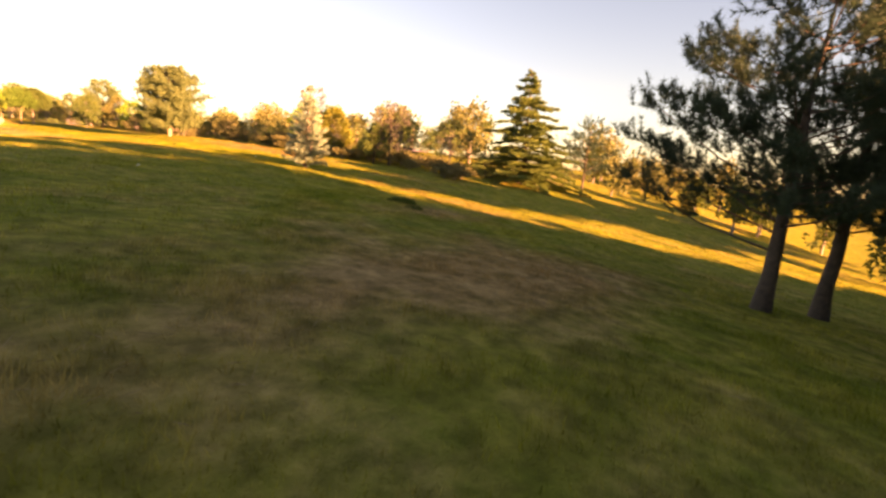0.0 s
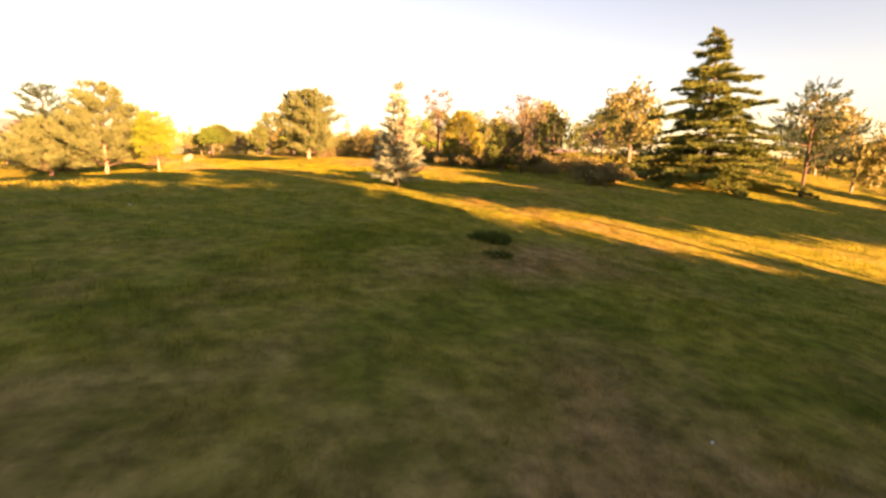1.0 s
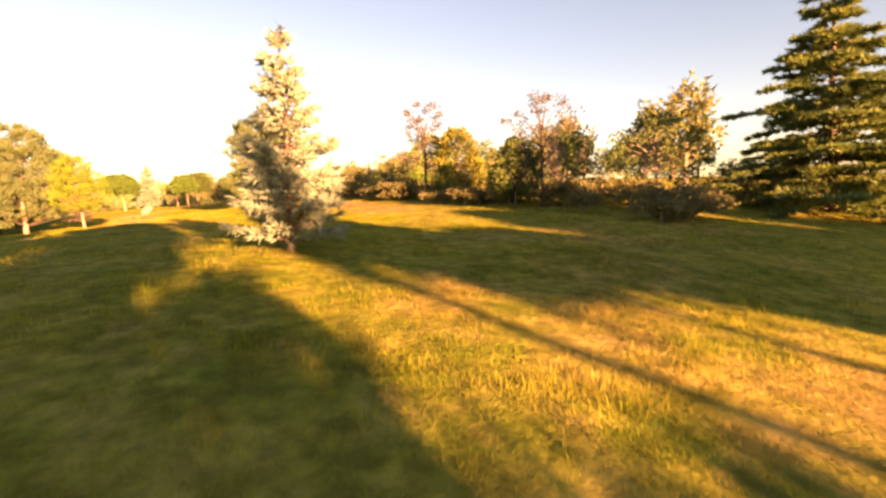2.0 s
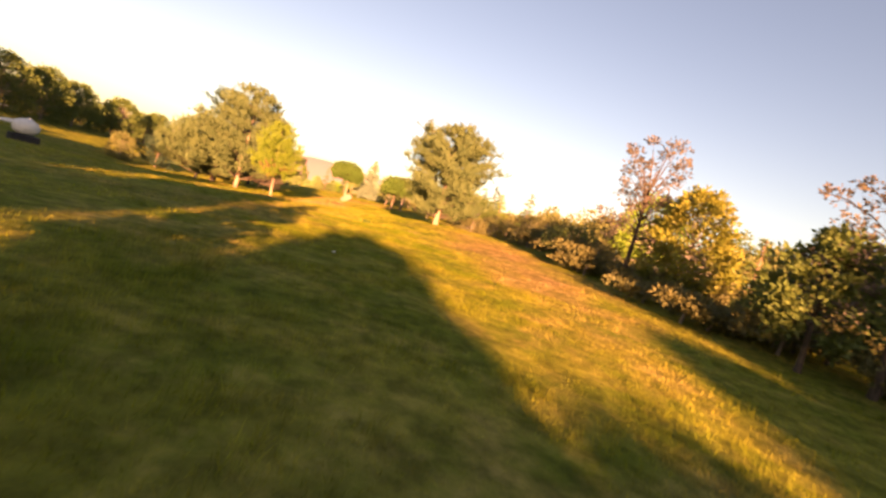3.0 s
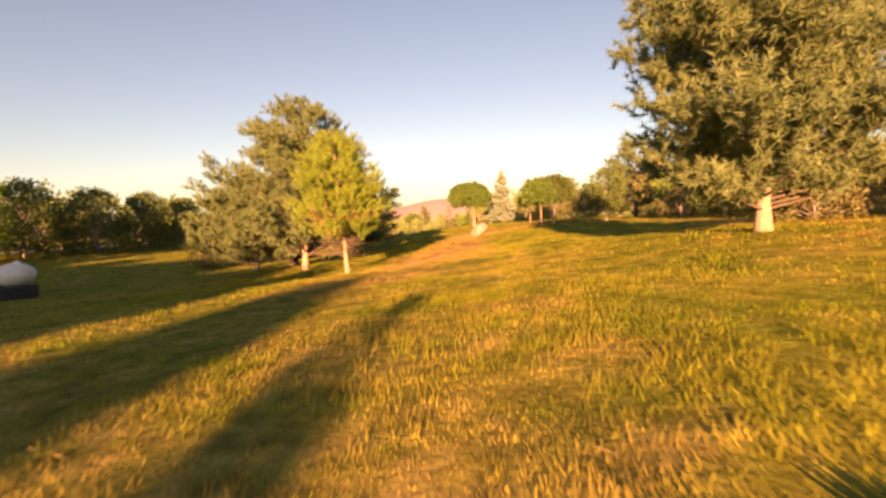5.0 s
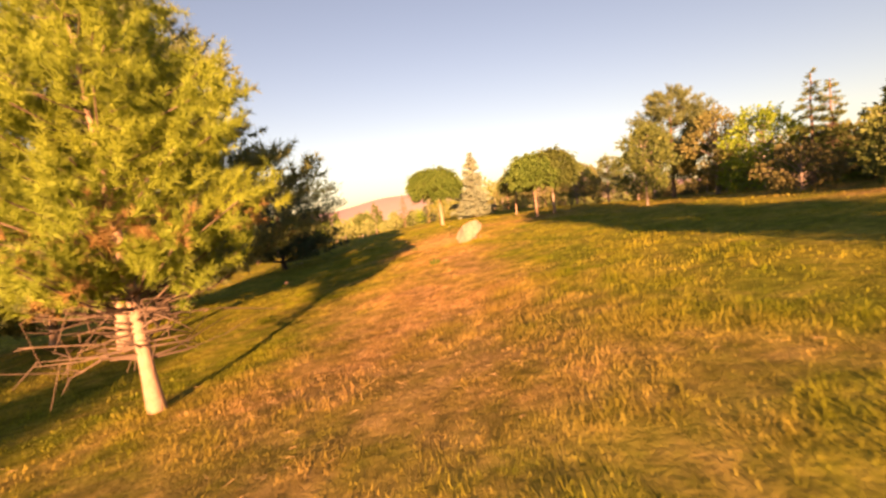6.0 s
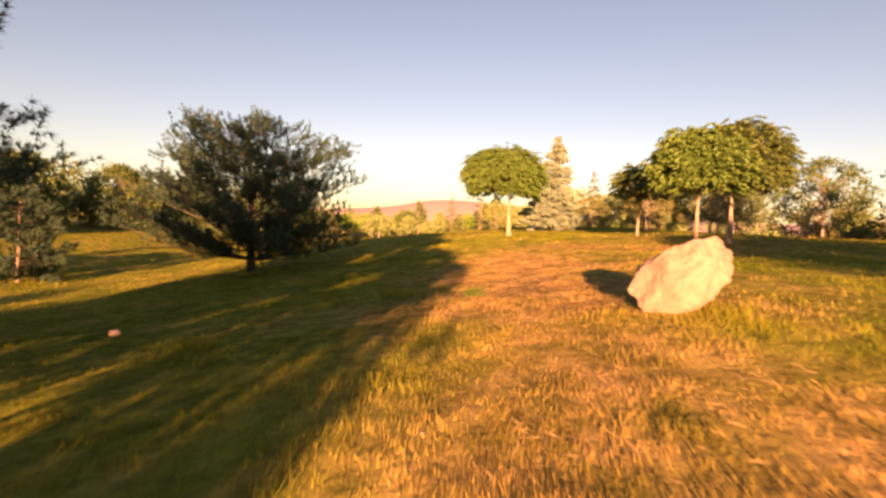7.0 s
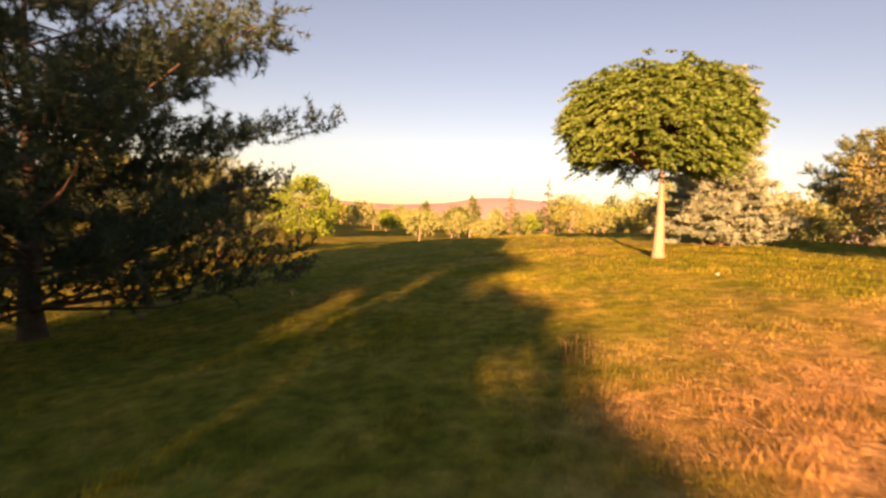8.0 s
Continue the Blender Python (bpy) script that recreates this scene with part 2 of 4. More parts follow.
def pine(x, y, tall, crown, label, seed, needles=NEEDLE_PINE, trunk_mat=PINE_BARK, r=0.14, limbs=80, shoot=0.34, shoots=5, per=8,
         needle=0.16, lean=(0, 0), rise=0.35, bare=0, name="pine_tree", group="park trees", thick=0.036, lower=None, wild=0.5, inner=0.7, extra=(), loose=0.42, gap=0.72, spread=0.85, whorls=0):
    """A pine: limbs in loose whorls, each ending in upswept shoots set with needle tufts, with gaps between. crown: (share of height, radius) corners."""
    rng = np.random.default_rng(seed)
    tree = thing(name, x, y, label, "tree", group)
    wood, stem = Wood(), Wood()
    at = bent_trunk(stem, tall * 0.96, r, lean, rng)
    low, high = crown[0][0], crown[-1][0]
    centres, ways = [], []
    lower_centres, lower_ways = [], []
    lobes = rng.uniform(0, 6.28, 3)
    for i in range(limbs + len(extra)):
        s = low + (high - low) * ((i + rng.uniform(0, 1)) / limbs) ** 0.9
        turn = i * 2.4 + rng.normal(0, 0.35)
        if whorls:   # limbs gathered into tiers, with gaps between
            s = low + (high - low) * (math.floor((s - low) / (high - low) * whorls) + 0.5 + rng.normal(0, 0.13)) / whorls
        if i >= limbs:
            s, turn = extra[i - limbs][:2]
        wave = 1 + 0.14 * math.sin(3 * turn + lobes[0] + 4 * s) + 0.10 * math.sin(5 * turn + lobes[1] - 9 * s)
        reach = profile(crown, s) * (1.08 - wild * rng.random() ** 1.2) * wave
        if i >= limbs:
            reach = extra[i - limbs][2]   # a single long limb
        if reach < 0.05:
            continue
        up = rise * reach * rng.uniform(0.5, 1.3)
        a = at(max(s * tall - up, 0.10 * tall))
        out = np.array((math.cos(turn), math.sin(turn), 0))
        b = at(s * tall) + out * reach
        b[2] = s * tall + rng.normal(0, 0.08)
        m = a * 0.5 + b * 0.5 + np.array((0, 0, -0.07 * reach))
        r0 = max(0.012, r * 0.3 * (1 - 0.6 * s))
        wood.limb([tuple(a), tuple(m), tuple(b)], [r0, r0 * 0.65, 0.008], 4)
        stations = max(1, int(reach * inner / (shoot * gap)))
        for k in range(stations):
            u = 1 - k * inner / stations
            q = a * (1 - u) ** 2 + 2 * m * u * (1 - u) + b * u ** 2
            n = shoots + (2 if k == 0 else 0)
            start = q + rng.normal(0, loose, (n, 3)) * shoot * np.array((1, 1, 0.3))
            way = out * 0.5 + rng.normal(0, 0.5, (n, 3)) + np.array((0, 0, 0.75))
            way /= np.linalg.norm(way, axis=1)[:, None]
            ln = shoot * rng.uniform(0.5, 1.25, (n, 1))
            along = np.linspace(0.15, 1.0, 4)
            cs = (start[:, None, :] + way[:, None, :] * (ln * along)[:, :, None]).reshape(-1, 3)
            ws = np.repeat(way, 4, 0)
            if lower and s < lower[0] and rng.random() < lower[1]:
                lower_centres.append(cs), lower_ways.append(ws)
            else:
                centres.append(cs), ways.append(ws)
    for i in range(bare):
        s = rng.uniform(low * 0.5, low * 1.05)
        turn = rng.uniform(0, 6.28)
        a = at(s * tall)
        reach = rng.uniform(0.3, 0.75) * max(p[1] for p in crown)
        b = a + np.array((math.cos(turn) * reach, math.sin(turn) * reach, rng.uniform(-0.1, 0.35) * reach))
        m = (a + b) / 2 + rng.normal(0, 0.04, 3)
        wood.limb([tuple(a), tuple(m), tuple(b)], [0.016, 0.011, 0.004], 4)
        for j in range(3):
            c = m + (b - m) * rng.random()
            wood.limb([tuple(c), tuple(c + rng.normal(0, 0.16, 3) + (b - a) * 0.15)], [0.007, 0.003], 3)
    top = at(tall * 0.96)
    cs = top + rng.normal(0, 0.1, (14, 3)) + np.array((0, 0, 0.05))
    centres.append(cs), ways.append(np.tile((0.0, 0.0, 1.0), (14, 1)))
    stem.object("trunk", trunk_mat, tree)
    wood.object("branching", LIMB_BARK, tree)
    v, f = blades(np.concatenate(centres), np.concatenate(ways), needle, thick, per, spread, rng)
    mesh_object("crown", v, f, needles, tree)
    if lower_centres:
        v, f = blades(np.concatenate(lower_centres), np.concatenate(lower_ways), needle, thick, per, spread, rng)
        mesh_object("dry_foliage", v, f, NEEDLE_BROWN, tree, "browned dry lower needles")
    return tree


def conifer(x, y, tall, wide, label, seed, needles=NEEDLE_CEDAR, r=0.12, layers=16, per_layer=9, droop=0.12, density=1.0, low=0.1, needle=0.13,
            name="conifer_tree", group="park trees", shape=1.0, trunk_mat=PINE_BARK, thick=0.03, lean=(0, 0), fan=0.30, vary=(0.72, 1.12)):
    """A cone-shaped conifer of tiered flat branches (spruce, cedar)."""
    rng = np.random.default_rng(seed)
    tree = thing(name, x, y, label, "tree", group)
    wood = Wood()
    at = bent_trunk(wood, tall, r, lean, rng)
    centres, ways = [], []
    for k in range(layers):
        s = low + (0.985 - low) * k / (layers - 1)
        reach0 = wide / 2 * (1 - (s - low) / (1 - low)) ** shape + 0.06
        count = max(4, int(per_layer * (0.5 + 0.5 * reach0 / (wide / 2))))
        for i in range(count):
            turn = 2 * math.pi * (i + rng.uniform(-0.3, 0.3)) / count + k * 1.3
            reach = reach0 * rng.uniform(*vary)
            zz = s * tall + rng.normal(0, 0.5 * tall / layers)
            a = at(zz)
            out = np.array((math.cos(turn), math.sin(turn), 0))
            tip = a + out * reach + np.array((0, 0, -droop * reach + 0.12 * reach * rng.normal()))
            mid = (a + tip) / 2 + np.array((0, 0, 0.06 * reach))
            wood.limb([tuple(a), tuple(mid), tuple(tip)], [0.025 * (1 - s) + 0.008, 0.012, 0.004], 4)
            n = max(4, int(reach * 26 * density))
            u = rng.uniform(0.12, 1.0, (n, 1)) ** 0.7
            line = a * (1 - u) ** 2 + mid * 2 * u * (1 - u) + tip * u ** 2
            side = np.array((-out[1], out[0], 0))
            half = fan * reach * (1.05 - u) + 0.05
            sw = rng.uniform(-1, 1, (n, 1))
            cs = line + side * sw * half + rng.normal(0, 0.025, (n, 3))
            ws = out * 0.7 + side * sw * 0.8 + np.array((0, 0, 0.15)) + 0 * line
            centres.append(cs), ways.append(ws / np.linalg.norm(ws, axis=1)[:, None])
    wood.object("trunk", trunk_mat, tree)
    v, f = blades(np.concatenate(centres), np.concatenate(ways), needle, thick, 7, 0.5, rng)
    mesh_object("crown", v, f, needles, tree)
    return tree


def leafy(x, y, tall, crown, label, seed, leaves=LEAF_GREEN, trunk_mat=GREY_BARK, r=0.1, limbs=45, clump=0.4, count=60, leaf=0.13, lean=(0, 0), fork=0.35,
          name="broadleaf_tree", group="park trees", shell=0.55, droop=0.0, category="tree", ratio=0.45):
    """A leafy tree or shrub: forking limbs, leaf clumps within the crown's outline."""
    rng = np.random.default_rng(seed)
    tree = thing(name, x, y, label, category, group)
    wood = Wood()
    at = bent_trunk(wood, tall * 0.8, r, lean, rng)
    low, high = crown[0][0], crown[-1][0]
    centres, ways = [], []
    for i in range(limbs):
        s = low + (high - low) * (i + rng.uniform(0, 1)) / limbs
        turn = i * 2.4 + rng.normal(0, 0.4)
        reach = profile(crown, s) * (shell + (1.03 - shell) * rng.random() ** 0.5)
        a = at(min(fork * tall + 0.5 * max(s - fork, 0) * tall, s * tall))
        out = np.array((math.cos(turn), math.sin(turn), 0))
        b = at(min(s, 0.8) * tall) + out * reach
        b[2] = s * tall
        m = a * 0.45 + b * 0.55 + np.array((0, 0, 0.10 * reach))
        r0 = max(0.008, r * 0.3)
        wood.limb([tuple(a), tuple(m), tuple(b)], [r0, r0 * 0.6, 0.005], 4)
        local = rng.normal(0, 1, (count, 3))
        local /= np.linalg.norm(local, axis=1)[:, None]
        local *= clump * rng.uniform(0.3, 1.0, (count, 1)) * rng.uniform(0.7, 1.2)
        local[:, 2] *= 0.7
        cs = b + local
        ws = local / clump + out * 0.4 + np.array((0, 0, 0.25 - droop))
        centres.append(cs), ways.append(ws / np.linalg.norm(ws, axis=1)[:, None])
    wood.object("trunk", trunk_mat, tree)
    v, f = blades(np.concatenate(centres), np.concatenate(ways), leaf, leaf * ratio, 2, 0.6, rng, True)
    mesh_object("crown", v, f, leaves, tree)
    return tree


def globe_tree(x, y, clear, tall, wide, label, seed, leaves=LEAF_GLOBE, trunk_mat=PALE_BARK, r=0.1, sprays=800, spray=0.34, leaf=0.10, lean=(0, 0), shift=(0, 0)):
    """A clipped dome of drooping leaf sprays, shingled one over another, on a clean stem. clear: height of the crown's rim."""
    rng = np.random.default_rng(seed)
    tree = thing("globe_tree", x, y, label, "tree", "globe-crowned trees")
    wood, stem = Wood(), Wood()
    at = bent_trunk(stem, clear + 0.35, r, lean, rng)
    hub = at(clear + 0.2) + np.array((*shift, 0))
    deep = tall - clear
    lump = rng.uniform(0, 6.28, 3)
    starts, ways = [], []
    golden = math.pi * (3 - math.sqrt(5))
    tips = max(40, sprays // 9)
    for i in range(tips):
        k = (i + 0.5) / tips
        turn = i * golden + rng.normal(0, 0.15)
        lift = 1 - 1.32 * k                        # from the top round to under the rim
        flat = math.sqrt(max(0, 1 - lift * lift))
        wave = 1 + 0.06 * math.sin(3 * turn + lump[0]) + 0.05 * math.sin(5 * turn + lump[1] + 4 * lift) + rng.normal(0, 0.035)
        out = np.array((math.cos(turn), math.sin(turn), 0))
        if lift >= 0:
            tip = hub + out * flat * wide / 2 * wave + np.array((0, 0, deep * 0.3 + lift * deep * 0.62 * wave))
        else:
            tip = hub + out * flat * wide / 2 * (0.94 + 0.35 * lift) * wave + np.array((0, 0, deep * 0.3 + lift * deep * 1.0))
        m = hub * 0.5 + tip * 0.5 + np.array((0, 0, 0.06 * wide * flat))
        wood.limb([tuple(hub - np.array((0, 0, 0.15))), tuple(m), tuple(tip)], [r * 0.28, r * 0.16, 0.006], 4)
        n = 9
        starts.append(tip + rng.normal(0, 0.11, (n, 3)) - out * 0.06)
        fan = out * (0.35 + flat) + rng.normal(0, 0.75, (n, 3)) * np.array((1, 1, 0.25)) + np.array((0, 0, 0.12 + 0.25 * max(lift, 0)))
        ways.append(fan / np.linalg.norm(fan, axis=1)[:, None])
    starts, ways = np.concatenate(starts), np.concatenate(ways)
    # each spray: a drooping rib with leaflets in pairs
    pairs = 6
    ln = spray * rng.uniform(0.7, 1.25, (len(starts), 1))
    side = np.cross(ways, (0, 0, 1.0))
    side /= np.linalg.norm(side, axis=1)[:, None] + 1e-9
    cs, ws = [], []
    for j in range(pairs):
        u = (j + 0.6) / pairs
        rib = starts + ways * ln * u + np.array((0, 0, -0.55)) * ln * u * u
        for sgn in (-1, 1):
            cs.append(rib + side * sgn * leaf * 0.2)
            ws.append(side * sgn * (1.1 - 0.6 * u) + ways * (0.45 + 0.5 * u) + np.array((0, 0, -0.25 - 0.3 * u)))
    cs, ws = np.concatenate(cs), np.concatenate(ws)
    stem.object("trunk", trunk_mat, tree)
    wood.object("branching", LIMB_BARK, tree)
    v, f = blades(cs, ws / np.linalg.norm(ws, axis=1)[:, None], leaf, leaf * 0.5, 2, 0.22, rng, True)
    mesh_object("crown", v, f, leaves, tree)
    return tree


# ---- ground ----
def spaced(lo, hi, fine_lo, fine_hi, step, grow=1.18):
    mid = list(np.arange(fine_lo, fine_hi + step / 2, step))
    up, d, v = [], step, fine_hi
    while v < hi:
        d *= grow
        v += d
        up.append(min(v, hi))
    down, d, v = [], step, fine_lo
    while v > lo:
        d *= grow
        v -= d
        down.append(max(v, lo))
    return np.array(down[::-1] + mid + up)


def dryness(x, y):
    """How dried-out the grass is, 0 to 1: trodden strip along the crest, bare spots, green hollows."""
    def spot(cx, cy, rx, ry, turn=0.0):
        c, s = math.cos(turn), math.sin(turn)
        u, v = (x - cx) * c + (y - cy) * s, -(x - cx) * s + (y - cy) * c
        return np.exp(-((u / rx) ** 2 + (v / ry) ** 2) * 1.2)
    d = 0.04 + 0 * x
    d = d + 1.0 * spot(-3.7, -35.4, 3.0, 1.3, -0.1) + 0.8 * spot(-1.0, -35.3, 2.0, 1.1, 0.2) + 0.5 * spot(-5.6, -36.0, 1.4, 1.0)
    d = d + 0.6 * spot(-3.3, -33.0, 1.6, 0.9, 0.3) + 0.5 * spot(-0.8, -33.6, 1.2, 0.8, 0.5)
    d = d + 0.8 * spot(0.5, -31.1, 1.5, 0.9, -0.3) + 0.7 * spot(2.6, -30.6, 1.6, 1.0, -0.6) + 0.4 * spot(5.5, -27.5, 1.5, 1.6)
    d = d + 0.3 * spot(2.2, -9.0, 1.6, 6.0, 0.12) + 0.6 * spot(8.6, -10.0, 1.7, 9.0, 0.05)
    d = d + 0.7 * spot(-0.6, 6.0, 1.9, 9.0) + 0.5 * spot(-1.6, 16.0, 1.4, 5.0, 0.15) + 0.85 * spot(-2.0, 23.0, 2.9, 6.0, 0.2)
    d = d + 0.35 * spot(2.6, 0.0, 2.0, 3.5) + 0.4 * spot(9.5, 12.0, 1.7, 18.0, -0.05) + 0.5 * spot(2.5, 26.5, 3.5, 4.0, 0.1)
    d = d - 0.65 * spot(3.8, 11.0, 2.0, 7.5) - 0.35 * spot(4.7, -6.0, 1.3, 5.0) - 0.3 * spot(5.6, -14.8, 1.5, 3.0) - 0.2 * spot(-1.0, -27.0, 3.0, 5.0)
    d = d - 0.6 * spot(-2.2, 31.6, 3.2, 1.7) - 0.5 * spot(-7.0, 22.0, 2.2, 9.0)
    d = d + 0.24 * lattice(x * 0.55 + 3, y * 0.55, 31) + 0.26 * lattice(x * 1.3, y * 1.3 + 7, 32) + 0.12 * lattice(x * 3.1, y * 3.1, 33)
    return np.clip(d, 0.0, 1.0)


xs, ys = spaced(-1800, 1800, -26, 22, 0.45), spaced(-1800, 1800, -46, 60, 0.5)
gx, gy = np.meshgrid(xs, ys)
gz = land(gx, gy)
gz = gz + unevenness(gx, gy)
nx = len(xs)
i0 = (np.arange(len(ys) - 1)[:, None] * nx + np.arange(nx - 1)[None, :]).ravel()
quads = np.stack([i0, i0 + 1, i0 + 1 + nx, i0 + nx], 1)
ground = mesh_object("ground", np.stack([gx.ravel(), gy.ravel(), gz.ravel()], 1), quads, TURF, smooth_faces=True)
att = ground.data.attributes.new("dry", "FLOAT", "POINT")
att.data.foreach_set("value", dryness(gx.ravel(), gy.ravel()).astype(np.float32))
tagged(ground, "uneven park meadow of green and dried-out grass", "ground", kind="structure")


# way of the flight over the meadow, to sow the grass more densely beside it
WAY = np.array([(-7.7, -38.2), (-3.2, -35.5), (0.3, -31.3), (2.8, -28.0), (5.1, -24.8), (6.0, -20.6), (4.7, -13.1), (1.2, -1.5), (-0.3, 5.4), (-2.8, 16.5), (-4.2, 21.9), (-6.5, 29.0)])


def way_distance(p):
    best = np.full(len(p), 1e9)
    for a, b in zip(WAY[:-1], WAY[1:]):
        ab = b - a
        k = np.clip(((p - a) @ ab) / (ab @ ab), 0, 1)
        best = np.minimum(best, np.linalg.norm(p - (a + k[:, None] * ab), axis=1))
    return best


def sow(name, label, count, area, lo, hi, tall, wide, seed, density=None):
    """One object of loose grass blades over the stretch of meadow between lo and hi metres from the way."""
    rng = np.random.default_rng(seed)
    p = np.stack([rng.uniform(area[0], area[1], count), rng.uniform(area[2], area[3], count)], 1)
    d = way_distance(p)
    p = p[(d >= lo) & (d < hi)]
    # tufts: growth in patches
    patch = lattice(p[:, 0] * 2.2, p[:, 1] * 2.2, 5) + 0.7 * lattice(p[:, 0] * 7, p[:, 1] * 7, 9)
    p = p[patch + rng.uniform(-0.7, 0.7, len(p)) > -0.3]
    n = len(p)
    dry = dryness(p[:, 0], p[:, 1])
    big = 0.85 + 0.45 * lattice(p[:, 0] * 0.8, p[:, 1] * 0.8, 3) + 0.3 * lattice(p[:, 0] * 3.1, p[:, 1] * 3.1, 4)
    big = big + 1.6 * np.clip(lattice(p[:, 0] * 2.3, p[:, 1] * 2.3, 6) - 0.35, 0, None)   # tall tufts
    z = land(p[:, 0], p[:, 1])
    turn = rng.uniform(0, 2 * np.pi, n)
    side = np.stack([np.cos(turn), np.sin(turn), 0 * turn], 1)
    bend = rng.normal(0, 0.32, (n, 2)) + np.array((0.05, 0.1))
    h = tall * np.clip(big, 0.35, 2.2) * rng.uniform(0.5, 1.3, n) * (1 - 0.25 * dry)
    w = wide * rng.uniform(0.6, 1.4, n)
    base = np.stack([p[:, 0], p[:, 1], z - 0.012 + unevenness(p[:, 0], p[:, 1])], 1)
    tip = base + np.stack([bend[:, 0] * h, bend[:, 1] * h, h], 1)
    v = np.stack([base - side * w[:, None] / 2, base + side * w[:, None] / 2, tip], 1).reshape(-1, 3)
    ob = mesh_object(name, v, np.arange(3 * n).reshape(-1, 3), BLADES)
    a = ob.data.attributes.new("dry", "FLOAT", "POINT")
    a.data.foreach_set("value", np.repeat(dry, 3).astype(np.float32))
    return tagged(ob, label, "grass", kind="stuff")


sow("grass", "short uneven meadow grass, green with straw-dry patches", 4000000, (-16, 14, -44, 36), 0.0, 3.0, 0.062, 0.0072, 11)
sow("grass", "meadow grass further out, green and yellowing", 1500000, (-24, 20, -46, 44), 3.0, 8.0, 0.06, 0.014, 12)
sow("grass", "far meadow grass, green and yellowing", 420000, (-40, 28, -44, 60), 8.0, 30.0, 0.065, 0.032, 13)

# pale gravel lane beyond the trees of the west side
lane = []
for k in range(61):
    yy = -20 + k * 1.6
    xx = -44 - 0.02 * (yy - 20) ** 2 * 0.1
    lane.append((xx, yy))
lv, lf = [], []
for k, (a, b) in enumerate(lane):
    for off in (-1.5, 1.5):
        lv.append((a + off, b, height(a + off, b) + 0.04))
    if k:
        lf.append((2 * k - 2, 2 * k - 1, 2 * k + 1, 2 * k))
tagged(mesh_object("lane", lv, lf, ROAD), "pale gravel lane behind the trees", "road", kind="structure")


# ---- distance ----
def hills():
    v, f = [], []
    n = 90
    for i in range(n + 1):
        a = radians(40 + 110 * i / n)
        d = 1300
        # crest above the plain
        h = 28 + 46 * math.exp(-((math.degrees(a) - 100) / 9) ** 2) + 18 * math.exp(-((math.degrees(a) - 84) / 8) ** 2) + 7 * noise.noise((i * 0.22, 0, 0))
        for k, (dd, zz) in enumerate(((d, -6), (d + 120, h * 0.6), (d + 260, h))):
            v.append((math.cos(a) * dd, math.sin(a) * dd, zz))
        if i:
            b = 3 * i
            for k in range(2):
                f.append((b - 3 + k, b + k, b + k + 1, b - 2 + k))
    return tagged(mesh_object("backdrop", v, f, HILL, smooth_faces=True), "bare reddish hills far beyond the park", "hills", kind="structure")


hills()


def woods(name, label, spots, mat, seed, leaf=0.3, lobes=16, per=34):
    """Far trees and thickets that nobody could count: crowns of many leaf clumps with an uneven skyline, on short stems."""
    rng = np.random.default_rng(seed)
    allv, allf, base = [], [], 0
    wood = Wood()
    for x, y, tall, wide in spots:
        z = height(x, y)
        g = rng.normal(0, 1, (lobes, 3))
        g /= np.linalg.norm(g, axis=1)[:, None]
        g *= rng.uniform(0.45, 1.0, (lobes, 1))
        pointed = rng.random() < 0.3
        taper = (1.15 - 0.85 * (g[:, 2:] * 0.5 + 0.5)) if pointed else 1.0
        mid = np.concatenate([np.array((x, y)) + g[:, :2] * wide / 2 * 0.8 * taper, z + tall * (0.55 + 0.36 * g[:, 2:])], 1)
        c = np.repeat(mid, per, 0)
        d = rng.normal(0, 1, c.shape)
        d /= np.linalg.norm(d, axis=1)[:, None]
        c = c + d * rng.uniform(0.5, 1.0, (len(c), 1)) * np.array((wide, wide, tall)) * 0.17
        v, f = blades(c, d + np.array((0, 0, 0.3)), leaf, leaf * 0.55, 2, 0.7, rng)
        allv.append(v), allf.append(f + base)
        base += len(v)
        wood.limb([(x, y, z - 0.3), (x + 0.1, y, z + tall * 0.5)], [0.02 * tall + 0.03, 0.04], 5)
    fol = mesh_object(name, np.concatenate(allv), np.concatenate(allf), mat)
    tagged(fol, label, "trees", kind="stuff")
    mesh_object("stems", wood.v, wood.f, GREY_BARK, fol)
    return fol


rs = np.random.default_rng(5)


def scatter(n, xr, yr, tr, wr):
    return [(rs.uniform(*xr), rs.uniform(*yr), rs.uniform(*tr), rs.uniform(*wr)) for _ in range(n)]


# belts in LEAF_HAZE carry the haze of distance in their leaf colour
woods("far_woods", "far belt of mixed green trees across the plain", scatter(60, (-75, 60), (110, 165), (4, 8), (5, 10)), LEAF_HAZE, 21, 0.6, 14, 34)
woods("far_woods", "far belt of yellowing trees across the plain", scatter(18, (-60, 50), (75, 120), (2.4, 4.5), (3, 6)), LEAF_YELLOW, 22, 0.35)
woods("far_woods", "far belt of green trees across the plain", scatter(34, (-60, 50), (78, 125), (2.4, 5), (3, 6)), LEAF_GREEN, 27, 0.35)
woods("far_woods", "far belt of dark evergreen trees across the plain", scatter(34, (-70, 60), (85, 150), (4, 8), (3, 5)), LEAF_DARK, 23, 0.4)
woods("far_woods", "dark green trees lining the gravel lane", scatter(36, (-62, -47), (-30, 75), (5, 8), (6, 9)), LEAF_DARK, 24, 0.4)
woods("thicket", "dark green thicket behind the western row of trees", scatter(30, (-47, -39.5), (-14, 62), (3, 5.5), (4, 6)), LEAF_DARK, 41, 0.3, 18, 36)
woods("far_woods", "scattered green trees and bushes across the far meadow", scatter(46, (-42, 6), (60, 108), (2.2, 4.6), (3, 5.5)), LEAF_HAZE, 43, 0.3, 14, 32)
